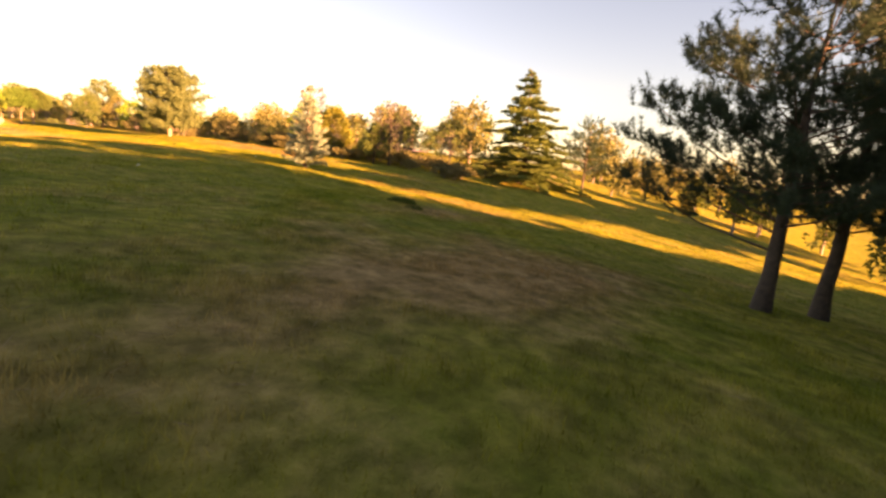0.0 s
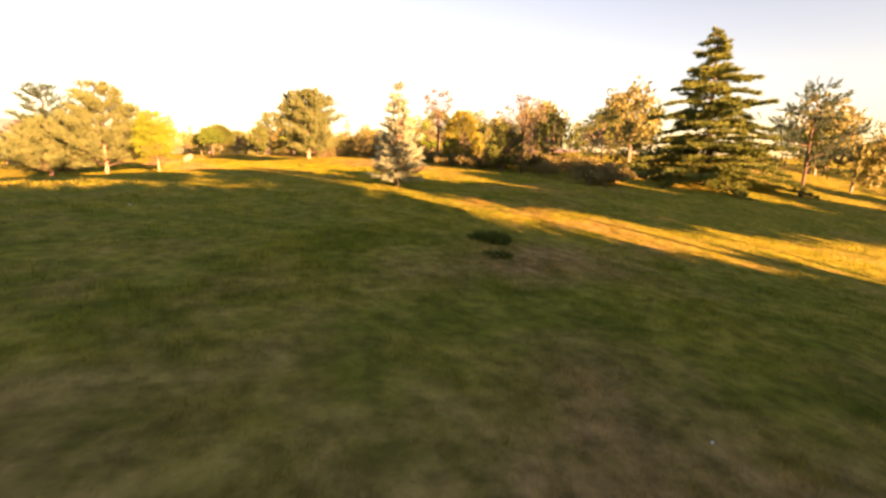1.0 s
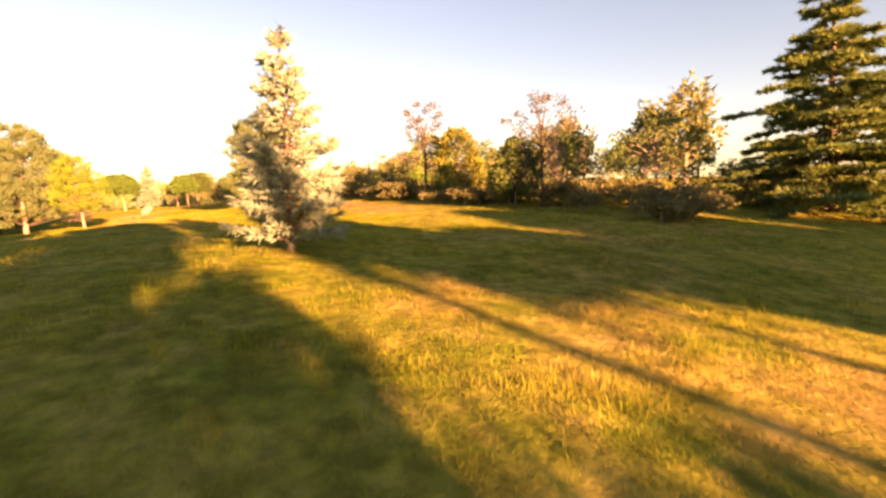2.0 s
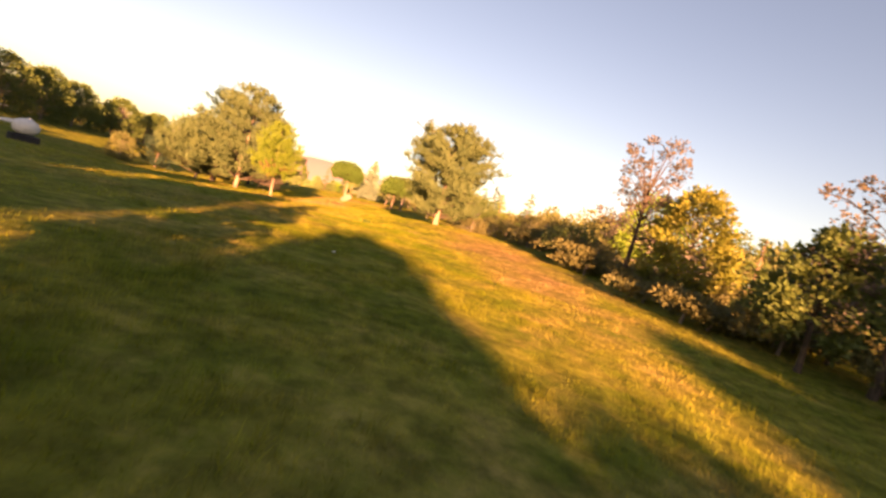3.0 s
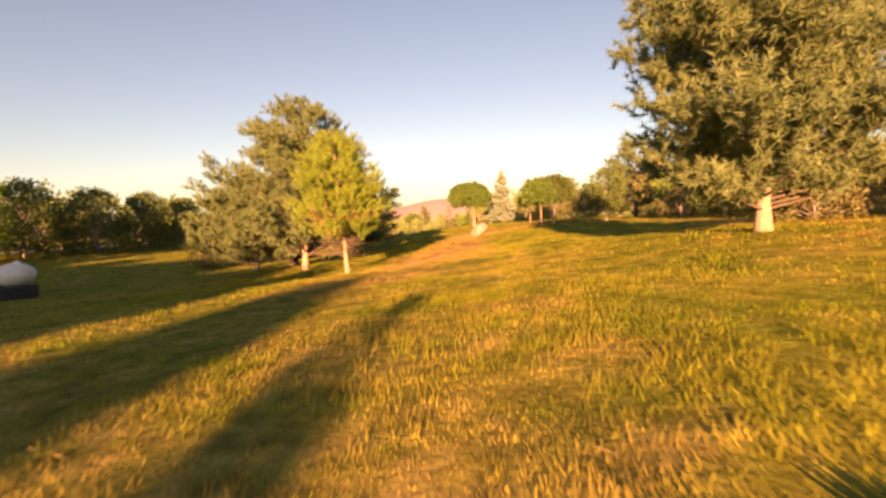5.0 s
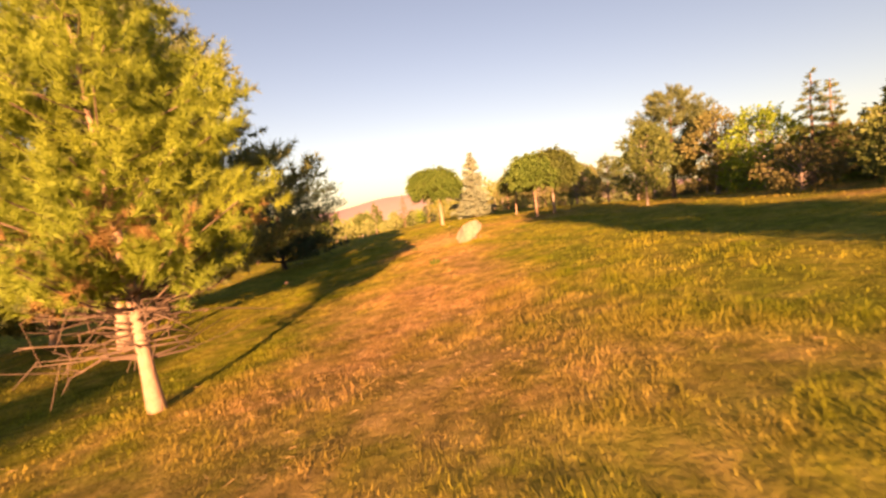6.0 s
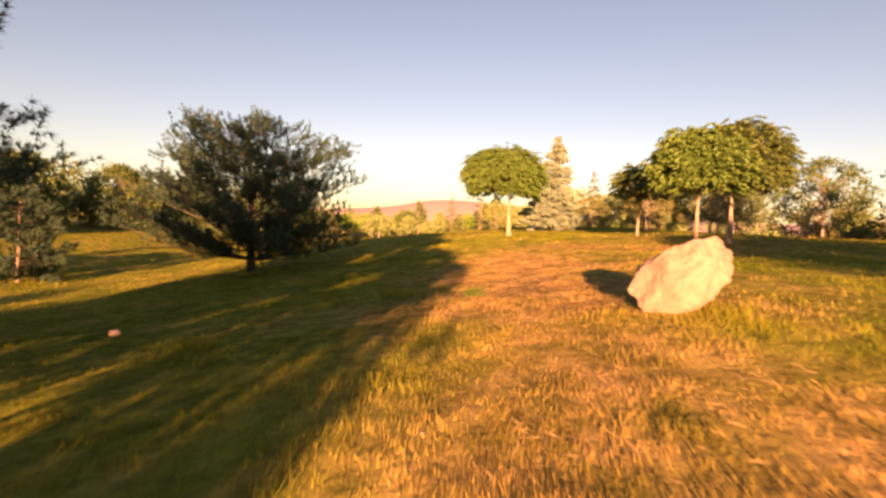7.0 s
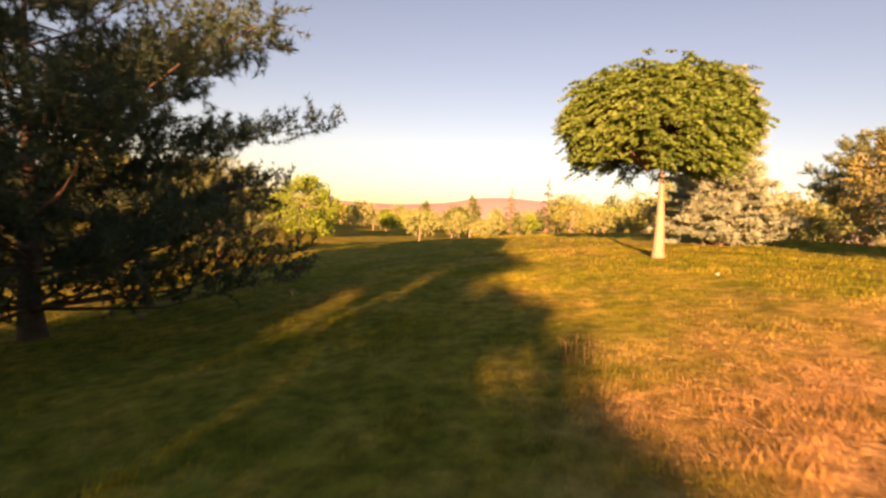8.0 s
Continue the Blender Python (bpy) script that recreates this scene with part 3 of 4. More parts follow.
woods("far_woods", "green trees beyond the globe trees, leaves paled for haze", scatter(26, (-2, 42), (54, 74), (3, 5), (4, 6)), LEAF_HAZE, 42, 0.3, 16, 36)
woods("far_woods", "wooded slope along the east side of the park", scatter(44, (24, 48), (-45, 70), (3, 6), (4, 7)), LEAF_OLIVE, 25, 0.32, 20, 36)
woods("hedge", "overgrown olive hedge along the east edge", scatter(44, (14, 19), (-13, 44), (1.6, 3.0), (2.5, 4)), LEAF_OLIVE, 28, 0.19, 18, 38)
woods("hedge", "brown dry undergrowth along the east edge", scatter(34, (11.5, 14.5), (-9, 40), (0.7, 1.4), (1.8, 3.2)), LEAF_BROWN, 29, 0.11, 16, 46)
woods("undergrowth", "brown dry undergrowth before the eastern trees", scatter(34, (11.0, 13.8), (-15, -5), (0.5, 1.0), (1.4, 2.6)) + scatter(24, (12.5, 17), (-22, -14), (0.6, 1.2), (1.6, 2.8)), LEAF_BROWN, 44, 0.1, 14, 40)
woods("far_woods", "dark evergreen thicket along the east side of the park", scatter(34, (22, 40), (-45, 70), (2.5, 5.5), (3, 5)), LEAF_DARK, 26, 0.28, 20, 36)

# ---- pines beside the start of the flight ----
PINE_WIDE = ((0.34, 0.7), (0.40, 1.0), (0.55, 1.0), (0.75, 0.75), (0.92, 0.4), (1.0, 0.08))

PINE_FULL = ((0.33, 0.75), (0.40, 1.0), (0.55, 1.05), (0.72, 0.95), (0.86, 0.65), (1.0, 0.15))
PINE_NEAR = ((0.34, 0.7), (0.39, 1.0), (0.52, 0.95), (0.68, 0.55), (0.86, 0.25), (1.0, 0.05))


def scaled(shape, radius):
    return tuple((a, b * radius) for a, b in shape)


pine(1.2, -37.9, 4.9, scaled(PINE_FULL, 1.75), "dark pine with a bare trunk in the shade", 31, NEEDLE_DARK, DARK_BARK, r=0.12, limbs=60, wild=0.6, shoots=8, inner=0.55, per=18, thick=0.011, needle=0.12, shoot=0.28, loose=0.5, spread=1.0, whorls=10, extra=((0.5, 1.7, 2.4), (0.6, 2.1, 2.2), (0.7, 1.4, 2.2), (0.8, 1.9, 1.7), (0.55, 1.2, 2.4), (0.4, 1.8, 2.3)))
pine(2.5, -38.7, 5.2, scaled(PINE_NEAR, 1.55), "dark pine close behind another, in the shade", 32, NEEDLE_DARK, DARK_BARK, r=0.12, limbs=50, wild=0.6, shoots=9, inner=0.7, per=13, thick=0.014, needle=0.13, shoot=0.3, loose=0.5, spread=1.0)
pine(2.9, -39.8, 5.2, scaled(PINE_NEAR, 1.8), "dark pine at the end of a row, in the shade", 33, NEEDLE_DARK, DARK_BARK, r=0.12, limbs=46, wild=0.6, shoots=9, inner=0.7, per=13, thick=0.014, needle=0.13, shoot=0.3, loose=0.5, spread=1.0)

# young pale conifer in the open
conifer(3.33, -22.35, 3.05, 1.65, "young sparse blue-grey conifer standing alone on the meadow", 34, NEEDLE_BLUE, r=0.05, layers=17, per_layer=9, droop=-0.4, density=1.4, low=0.08, needle=0.13, shape=0.75, thick=0.03)

# cedar and its neighbours on the east edge
conifer(20.4, -22.8, 7.3, 7.8, "tall tiered cedar with spreading branches, sunlit on one side", 35, NEEDLE_CEDAR, r=0.17, layers=26, per_layer=11, droop=0.06, density=1.7, low=0.05, needle=0.19, shape=0.85, fan=0.3, vary=(0.45, 1.2), name="cedar_tree", thick=0.06, trunk_mat=DARK_BARK, lean=(-0.06, 0.04))
pine(22.7, -26.0, 4.9, scaled(PINE_WIDE, 1.7), "thin greyish pine beside the cedar", 36, NEEDLE_DARK, DARK_BARK, r=0.08, limbs=28, shoots=4, wild=0.7)
ROUND = ((0.22, 0.5), (0.35, 0.95), (0.55, 1.0), (0.8, 0.75), (1.0, 0.15))
leafy(18.4, -17.8, 3.2, scaled(ROUND, 1.8), "dark round evergreen tree with several stems", 37, LEAF_DARK, r=0.07)
conifer(32.0, -9.5, 5.8, 2.6, "slender dark spruce behind the other trees", 38, NEEDLE_DARK, r=0.1, density=0.8)
leafy(13.0, -17.2, 3.8, ((0.25, 1.0), (0.4, 1.3), (0.6, 0.9), (0.75, 1.25), (0.92, 0.9), (1.0, 0.2)), "thin tree with a sparse dull mauve crown", 39, LEAF_MAUVE, DARK_BARK, r=0.06, limbs=44, count=44, clump=0.3, shell=0.35, leaf=0.09)
leafy(12.3, -16.6, 2.3, scaled(ROUND, 0.8), "dark bushy tree at the foot of a thin one", 180, LEAF_DARK, DARK_BARK, r=0.05, limbs=36, clump=0.3)
conifer(16.8, -15.6, 2.5, 2.0, "low dark conifer at the meadow's edge", 40, NEEDLE_DARK, r=0.05, layers=10)
conifer(14.6, -12.2, 2.2, 1.7, "low green conifer at the meadow's edge", 41, NEEDLE_CEDAR, r=0.05, layers=10)
leafy(11.9, -10.7, 4.3, ((0.3, 0.9), (0.45, 1.3), (0.58, 0.5), (0.72, 0.95), (0.85, 1.0), (0.95, 0.7), (1.0, 0.3)), "half-bare tree with a sparse dull mauve crown", 42, LEAF_MAUVE, DARK_BARK, r=0.08, limbs=40, count=46, clump=0.3, shell=0.3, leaf=0.1)
conifer(15.2, -12.9, 1.7, 0.9, "small dark pointed conifer at the meadow's edge", 181, NEEDLE_DARK, r=0.04, layers=10)
leafy(12.9, -11.9, 3.0, ((0.1, 0.7), (0.3, 1.0), (0.6, 1.0), (0.85, 0.6), (1.0, 0.2)), "bushy yellow-green tree beside a half-bare one", 43, LEAF_YELLOW, r=0.06, limbs=70, clump=0.34)
leafy(15.1, -5.6, 3.2, scaled(ROUND, 1.5), "bushy green tree in the eastern thicket", 182, LEAF_GREEN, r=0.06, limbs=50)

# ---- middle of the meadow ----
PINE_TALL = ((0.17, 0.5), (0.24, 0.9), (0.36, 1.0), (0.46, 0.72), (0.6, 0.88), (0.78, 0.84), (0.92, 0.62), (1.0, 0.25))
pine(6.78, -0.6, 4.85, scaled(PINE_TALL, 2.2), "large sunlit pine with a short pale trunk", 51, NEEDLE_PINE, PALE_BARK, r=0.115, limbs=110, wild=0.4, shoots=8, inner=0.72, per=13, thick=0.02, needle=0.15, shoot=0.3, loose=0.55, whorls=10, spread=1.0)
PINE_BROAD = ((0.2, 0.55), (0.3, 0.95), (0.5, 1.0), (0.72, 0.8), (0.9, 0.5), (1.0, 0.15))
pine(-2.76, 4.23, 4.05, ((0.31, 0.8), (0.42, 1.2), (0.6, 1.2), (0.8, 0.95), (0.94, 0.6), (1.0, 0.25)), "small bright green pine with a leaning pale trunk", 52, NEEDLE_BRIGHT, PALE_BARK, r=0.068, limbs=100, bare=46, lean=(-0.06, -0.03), lower=(0.5, 0.15), per=32, thick=0.007, needle=0.105, shoot=0.25, shoots=6, inner=0.75, loose=0.6, gap=0.9, spread=0.95)
pine(-6.12, 7.66, 6.4, scaled(PINE_BROAD, 3.0), "large bushy grey-green pine in a small group", 53, NEEDLE_PINE, PALE_BARK, r=0.115, limbs=120, wild=0.5, shoots=8, inner=0.62, rise=0.5, per=12, thick=0.024, shoot=0.36, whorls=12, spread=1.0)
pine(-9.54, 9.44, 4.0, scaled(PINE_BROAD, 2.7), "low spreading pine in a small group", 54, NEEDLE_PINE, PALE_BARK, r=0.085, limbs=90, shoots=9, inner=0.6)

# boulders
def boulder(x, y, size, label, seed, rz=0.0, tilt=(0, 0), sink=0.1, name="boulder", mat=None, blunt=3.2, cuts=9, deep=(0.62, 0.88), fine=5, category="boulder", group="boulders on the meadow"):
    """A weathered block: a rounded box broken along a few planes, pitted and uneven."""
    rng = np.random.default_rng(seed)
    bm = bmesh.new()
    bmesh.ops.create_icosphere(bm, subdivisions=fine, radius=1)
    planes = rng.normal(0, 1, (cuts, 3))
    planes /= np.linalg.norm(planes, axis=1)[:, None]
    cut = rng.uniform(*deep, cuts)
    for v in bm.verts:
        p = np.array(v.co)
        p = p / (np.sum(np.abs(p) ** blunt) ** (1 / blunt)) * 0.92
        for a, b in zip(planes, cut):
            over = p @ a - b
            if over > 0:
                p = p - a * over * 0.97
        q = Vector(p)
        k = 0.08 * noise.noise(q * 1.8 + Vector((seed, 0, 0))) + 0.05 * noise.noise(q * 4.5 + Vector((0, seed, 0))) - 0.05 * max(0, noise.noise(q * 9)) + 0.02 * noise.noise(q * 19)
        v.co = q * (1 + k)
    m = pose(0, 0, 0, tilt[0], tilt[1], rz) @ Matrix.Diagonal((size[0] / 2, size[1] / 2, size[2] / 2, 1))
    bm.transform(m)
    low = min(v.co.z for v in bm.verts)
    me = bpy.data.meshes.new(name)
    bm.to_mesh(me)
    bm.free()
    me.materials.append(mat or STONE)
    me.shade_smooth()
    ob = new(name, me)
    ob.location = (x, y, height(x, y) - low - sink)
    return tagged(ob, label, category, group)


boulder(-0.2, 15.7, (1.0, 0.62, 0.6), "pale sunlit limestone boulder leaning on the dry grass", 61, rz=-12, tilt=(8, -46), sink=0.09, blunt=6.5, deep=(0.66, 0.9), cuts=9)
boulder(-0.22, 16.05, (0.5, 0.3, 0.62), "rough brown slab leaning behind the pale boulder", 64, rz=-18, tilt=(-8, -20), sink=0.06, blunt=6.0, deep=(0.62, 0.88), cuts=8)


def plinth(x, y, size, turn, label):
    """A low block with worn, rounded edges."""
    bm = bmesh.new()
    bmesh.ops.create_cube(bm, size=1.0)
    bmesh.ops.scale(bm, vec=size, verts=bm.verts)
    bmesh.ops.bevel(bm, geom=bm.edges[:], offset=0.05, segments=3, profile=0.6, affect="EDGES")
    me = bpy.data.meshes.new("plinth")
    bm.to_mesh(me)
    bm.free()
    me.materials.append(DARK_STONE)
    ob = new("plinth", me)
    ob.matrix_world = pose(x, y, height(x, y) + size[2] / 2 - 0.06, 0, 0, turn)
    return tagged(ob, label, "plinth")


def sculpture(x, y, z, turn, label):
    """A smooth rounded stone form with a long snout to one side, as one mesh."""
    bm = bmesh.new()
    for at, size, tilt in (((0, 0, 0.46), (0.66, 0.52, 0.48), 0), ((-0.72, 0, 0.60), (0.46, 0.17, 0.13), -4), ((0.1, 0, 0.92), (0.13, 0.12, 0.10), 0)):
        made = bmesh.ops.create_icosphere(bm, subdivisions=4, radius=1)["verts"]
        for v in made:
            p = v.co
            k = 1 + 0.05 * noise.noise(p * 1.6 + Vector((3, 1, 0))) + 0.02 * noise.noise(p * 5)
            v.co = Vector((p.x * size[0], p.y * size[1], max(p.z, -0.9) * size[2])) * k
        bmesh.ops.transform(bm, matrix=pose(*at, 0, tilt, 0), verts=made)
    me = bpy.data.meshes.new("sculpture")
    bm.to_mesh(me)
    bm.free()
    me.materials.append(WHITE_STONE)
    me.shade_smooth()
    ob = new("sculpture", me)
    ob.matrix_world = pose(x, y, z, 0, 0, turn)
    return tagged(ob, label, "sculpture")


plinth(-17.2, 4.9, (1.3, 1.05, 0.62), 50, "low dark stone plinth on the shaded lawn")
sculpture(-17.2, 4.9, height(-17.2, 4.9) + 0.55, 50, "pale rounded stone sculpture on a dark plinth")


# west lawn
conifer(-22.2, 5.1, 5.3, 5.2, "dark bushy conifer with a yellow-green top on the shaded lawn", 55, NEEDLE_CEDAR, r=0.08, layers=16, per_layer=11, low=0.03, density=1.1, needle=0.22, thick=0.08)
leafy(-21.9, 21.1, 2.3, ((0.0, 0.7), (0.3, 1.2), (0.7, 1.0), (1.0, 0.3)), "rounded grey-green shrub on the lawn", 56, LEAF_OLIVE, r=0.05, name="shrub", category="shrub")
# most of the row has dark leaves, partly in place of its shade
for k, (x, y, t, w, mat, kind) in enumerate(((-36, 14, 7.6, 3.0, LEAF_GREEN, "tall green park tree in the western row"), (-38, 20, 6.0, 2.8, LEAF_DARK, "dark park tree in the western row"),
                                              (-36.5, 25, 5.6, 2.8, LEAF_DARK, "dark park tree in the western row"), (-37, 31, 5.6, 2.6, LEAF_DARK, "dark park tree in the western row"),
                                              (-38, 37, 5.2, 2.6, LEAF_DARK, "dark park tree in the western row"), (-37, 44, 5.2, 2.5, LEAF_DARK, "dark park tree in the western row"),
                                              (-33, 7, 6.0, 3.0, LEAF_DARK, "dark park tree in the western row"), (-36, 51, 5.0, 2.6, LEAF_DARK, "dark park tree in the western row"),
                                              (-30, 58, 5.0, 2.6, LEAF_GREEN, "green park tree in the western row"))):
    leafy(x, y, t, ((0.06, w * 0.75), (0.2, w), (0.6, w), (0.85, w * 0.6), (1.0, w * 0.15)), kind, 70 + k, mat, r=0.12, limbs=90, clump=0.75, count=55, leaf=0.24)

# pines on the west side of the crest
PINE_SPREAD = ((0.2, 0.8), (0.3, 1.0), (0.5, 0.98), (0.75, 0.75), (0.92, 0.5), (1.0, 0.2))
BUSHY = ((0.02, 0.8), (0.3, 1.0), (0.6, 0.95), (0.85, 0.6), (1.0, 0.15))
PINE_LOW = ((0.16, 0.7), (0.26, 1.0), (0.5, 0.95), (0.75, 0.7), (0.92, 0.42), (1.0, 0.15))
# dark needles and bark put the shade on these two pines into colour
pine(-10.2, 13.7, 7.3, ((0.04, 1.4), (0.12, 2.5), (0.26, 2.9), (0.5, 2.75), (0.75, 2.0), (0.92, 1.2), (1.0, 0.45)), "large dark pine with long upswept branches over the lawn", 57, NEEDLE_DARK, DARK_BARK, r=0.2, limbs=95, rise=0.5, wild=0.55, shoots=8, per=14, shoot=0.34, thick=0.015, needle=0.12, inner=0.75, loose=0.5, gap=0.85, whorls=13, spread=1.0,
     extra=((0.66, -0.9, 4.6), (0.60, -0.6, 3.9), (0.55, -1.1, 4.1), (0.72, -0.3, 3.4), (0.5, 0.1, 3.5)))
pine(-11.96, 26.28, 5.5, scaled(PINE_SPREAD, 4.5), "spreading dark pine with low branches over the lawn", 58, NEEDLE_DARK, DARK_BARK, r=0.15, limbs=105, rise=0.35, wild=0.5, shoots=9, per=12, shoot=0.36, thick=0.018, needle=0.12, inner=0.75, loose=0.5, gap=0.85, whorls=11, spread=1.0)
pine(-20.0, 38.0, 4.2, scaled(PINE_LOW, 2.5), "olive pine behind the dark ones", 59, NEEDLE_PINE, r=0.1, limbs=70)
pine(-20.4, 24.4, 3.2, scaled(BUSHY, 1.7), "small dark pine on the lawn", 60, NEEDLE_DARK, r=0.07, limbs=45)

# clipped dome trees and spruce beyond the boulder
globe_tree(-2.94, 32.77, 1.85, 3.85, 3.25, "globe-crowned tree with a clean pale trunk", 81, r=0.13, sprays=3600, spray=0.3, leaf=0.09, lean=(-0.06, 0), shift=(-0.27, 0))
conifer(-0.83, 37.4, 5.1, 3.6, "pale silver-blue spruce behind a globe tree", 82, NEEDLE_BLUE, r=0.1, layers=32, per_layer=11, droop=-0.12, density=1.7, low=0.03, needle=0.17, thick=0.05, shape=0.9, fan=0.2, vary=(0.6, 1.12))
globe_tree(3.1, 26.2, 1.55, 3.2, 2.4, "green globe-crowned tree on a slim stem", 83, r=0.07, sprays=1500)
globe_tree(4.1, 26.4, 1.5, 3.3, 2.5, "darker globe-crowned tree beside a green one", 84, LEAF_DARK, GREY_BARK, r=0.09, sprays=1400)
globe_tree(2.17, 30.05, 1.35, 2.5, 1.75, "small dark globe-crowned tree on a slim leaning stem", 85, LEAF_DARK, PALE_BARK, r=0.05, sprays=450, spray=0.3, lean=(0.015, 0))

# east edge beyond the large pine
pine(9.14, 22.8, 4.8, scaled(PINE_BROAD, 1.85), "greyish pine on the east edge", 86, NEEDLE_PINE, r=0.09, limbs=100, shoots=7, per=11, thick=0.024, whorls=10, spread=1.0, inner=0.6)
leafy(9.9, 20.3, 3.3, scaled(ROUND, 1.3), "olive-green bushy tree on the east edge", 87, LEAF_OLIVE, r=0.07)
conifer(11.2, 16.6, 3.6, 2.4, "bushy green conifer on the east edge", 88, NEEDLE_CEDAR, r=0.07, layers=13)
conifer(11.5, 13.2, 3.8, 2.2, "dark conifer with open tiers on the east edge", 89, NEEDLE_DARK, r=0.07, layers=13)
conifer(13.5, 9.4, 3.4, 2.1, "green conifer on the east edge", 90, NEEDLE_CEDAR, r=0.06, layers=12)
SHRUB = ((0.0, 0.7), (0.25, 1.0), (0.6, 0.95), (1.0, 0.3))
for k, (x, y, t, w, mat, kind) in enumerate((
        (10.6, 3.4, 1.0, 0.9, LEAF_OLIVE, "low olive shrub"), (11.6, 0.2, 1.5, 1.1, LEAF_BROWN, "brownish dry shrub"), (10.8, 6.4, 1.2, 1.0, LEAF_BROWN, "brownish dry shrub"),
        (12.6, -3.6, 1.6, 1.1, LEAF_OLIVE, "bushy olive shrub"), (11.8, -6.4, 1.4, 1.0, LEAF_DARK, "dark green shrub"), (13.6, 4.2, 2.0, 1.3, LEAF_OLIVE, "bushy olive shrub"),
        (15.4, -14.0, 1.3, 1.0, LEAF_DARK, "dark green shrub"), (18.9, -20.6, 1.5, 1.3, LEAF_DARK, "dark green shrub"), (22.0, -24.0, 1.6, 1.5, LEAF_DARK, "dark green shrub"),
        (9.6, 14.6, 1.3, 1.0, LEAF_BROWN, "rusty brown shrub"), (7.9, 30.0, 1.8, 1.3, LEAF_OLIVE, "olive-green shrub"), (10.0, 28.0, 2.3, 1.5, LEAF_DARK, "dark green shrub"),
        (4.0, 38.0, 2.2, 1.5, LEAF_OLIVE, "olive shrub"), (1.6, 42.0, 1.8, 1.4, LEAF_OLIVE, "olive shrub"), (7.0, 36.0, 2.4, 1.6, LEAF_BROWN, "brownish shrub"), (-6.2, 60.0, 2.6, 1.6, LEAF_YELLOW, "rounded yellow-green tree"),
        (11.2, -2.0, 0.9, 0.8, LEAF_BROWN, "low brown shrub"), (9.0, 2.4, 0.8, 0.8, LEAF_BROWN, "low brown shrub"))):
    leafy(x, y, t, scaled(SHRUB, w), kind + " at the meadow's edge", 100 + k, mat, r=0.035, limbs=30, clump=0.3, count=45, leaf=0.1, fork=0.1, name="shrub", category="shrub", group="shrubs along the east edge")

# trees beyond the globe trees
pine(5.6, 44.0, 4.3, scaled(PINE_WIDE, 1.9), "pine with a pale trunk beyond the globe trees", 160, NEEDLE_PINE, PALE_BARK, r=0.1, limbs=60)
pine(12.0, 47.0, 4.8, scaled(PINE_WIDE, 2.2), "olive pine beyond the globe trees", 161, NEEDLE_PINE, r=0.1, limbs=60)
leafy(8.8, 42.5, 3.6, scaled(ROUND, 1.8), "bushy green tree beyond the globe trees", 162, LEAF_OLIVE, r=0.07, limbs=60, clump=0.45)
leafy(4.6, 40.2, 3.4, scaled(ROUND, 1.5), "olive bushy tree beyond the globe trees", 163, LEAF_OLIVE, r=0.07, limbs=60, clump=0.4)
leafy(7.6, 38.8, 3.3, scaled(ROUND, 1.6), "dark bushy tree beyond the globe trees", 164, LEAF_DARK, r=0.07, limbs=60, clump=0.4)
leafy(11.5, 36.0, 3.8, scaled(ROUND, 1.9), "tall bushy tree on the east edge", 165, LEAF_DARK, r=0.08, limbs=60, clump=0.45)
conifer(2.2, 47.0, 4.2, 2.4, "green conifer beyond the globe trees", 166, NEEDLE_CEDAR, r=0.07, layers=14)
conifer(-9.5, 72.0, 6.0, 3.2, "dark conifer far across the meadow", 167, NEEDLE_DARK, r=0.1, layers=14)
conifer(-14.5, 78.0, 6.2, 3.4, "far conifer with open tiers", 168, NEEDLE_CEDAR, r=0.1, layers=14)
leafy(10.6, 18.3, 2.8, scaled(SHRUB, 1.4), "bushy green tree in the eastern hedge", 169, LEAF_GREEN, r=0.06, limbs=60)
conifer(12.7, 17.9, 3.5, 2.4, "bright green conifer in the eastern hedge", 170, NEEDLE_CEDAR, r=0.06, layers=14)
conifer(12.4, 14.6, 3.3, 2.6, "yellow-green conifer in the eastern hedge", 171, NEEDLE_BRIGHT, r=0.06, layers=14)
leafy(10.4, 11.4, 2.4, scaled(SHRUB, 1.3), "dark evergreen bush in the eastern hedge", 172, LEAF_DARK, r=0.05, limbs=60)
leafy(6.9, 19.6, 3.0, scaled(ROUND, 1.0), "slim sapling with a dark crown", 173, LEAF_DARK, r=0.04, limbs=40)

# trees south of the meadow, whose shade lies across it: a low thicket, and tall high-crowned pines behind
for k, (x, t) in enumerate(((-20.0, 4.5), (-16.9, 4.5), (-13.8, 4.5), (-10.7, 4.5), (-7.7, 4.5), (-4.6, 4.7), (-1.5, 5.2), (1.6, 5.0), (4.7, 4.0), (7.8, 3.5), (10.8, 2.6), (13.9, 1.8), (17.0, 1.2), (-12.2, 4.4), (-9.2, 4.4), (-6.1, 4.5), (-3.0, 4.8), (0.1, 5.2), (3.2, 4.3), (6.2, 3.7))):
    pine(x, -47.0 if k < 13 else -48.6, t, scaled(BUSHY, 2.5), "bushy dark pine in the thicket at the south end", 120 + k, NEEDLE_DARK, r=0.12, limbs=85, shoot=0.5, shoots=4, per=2, needle=0.38, thick=0.25, wild=0.25, inner=0.9, loose=0.6, gap=0.7)


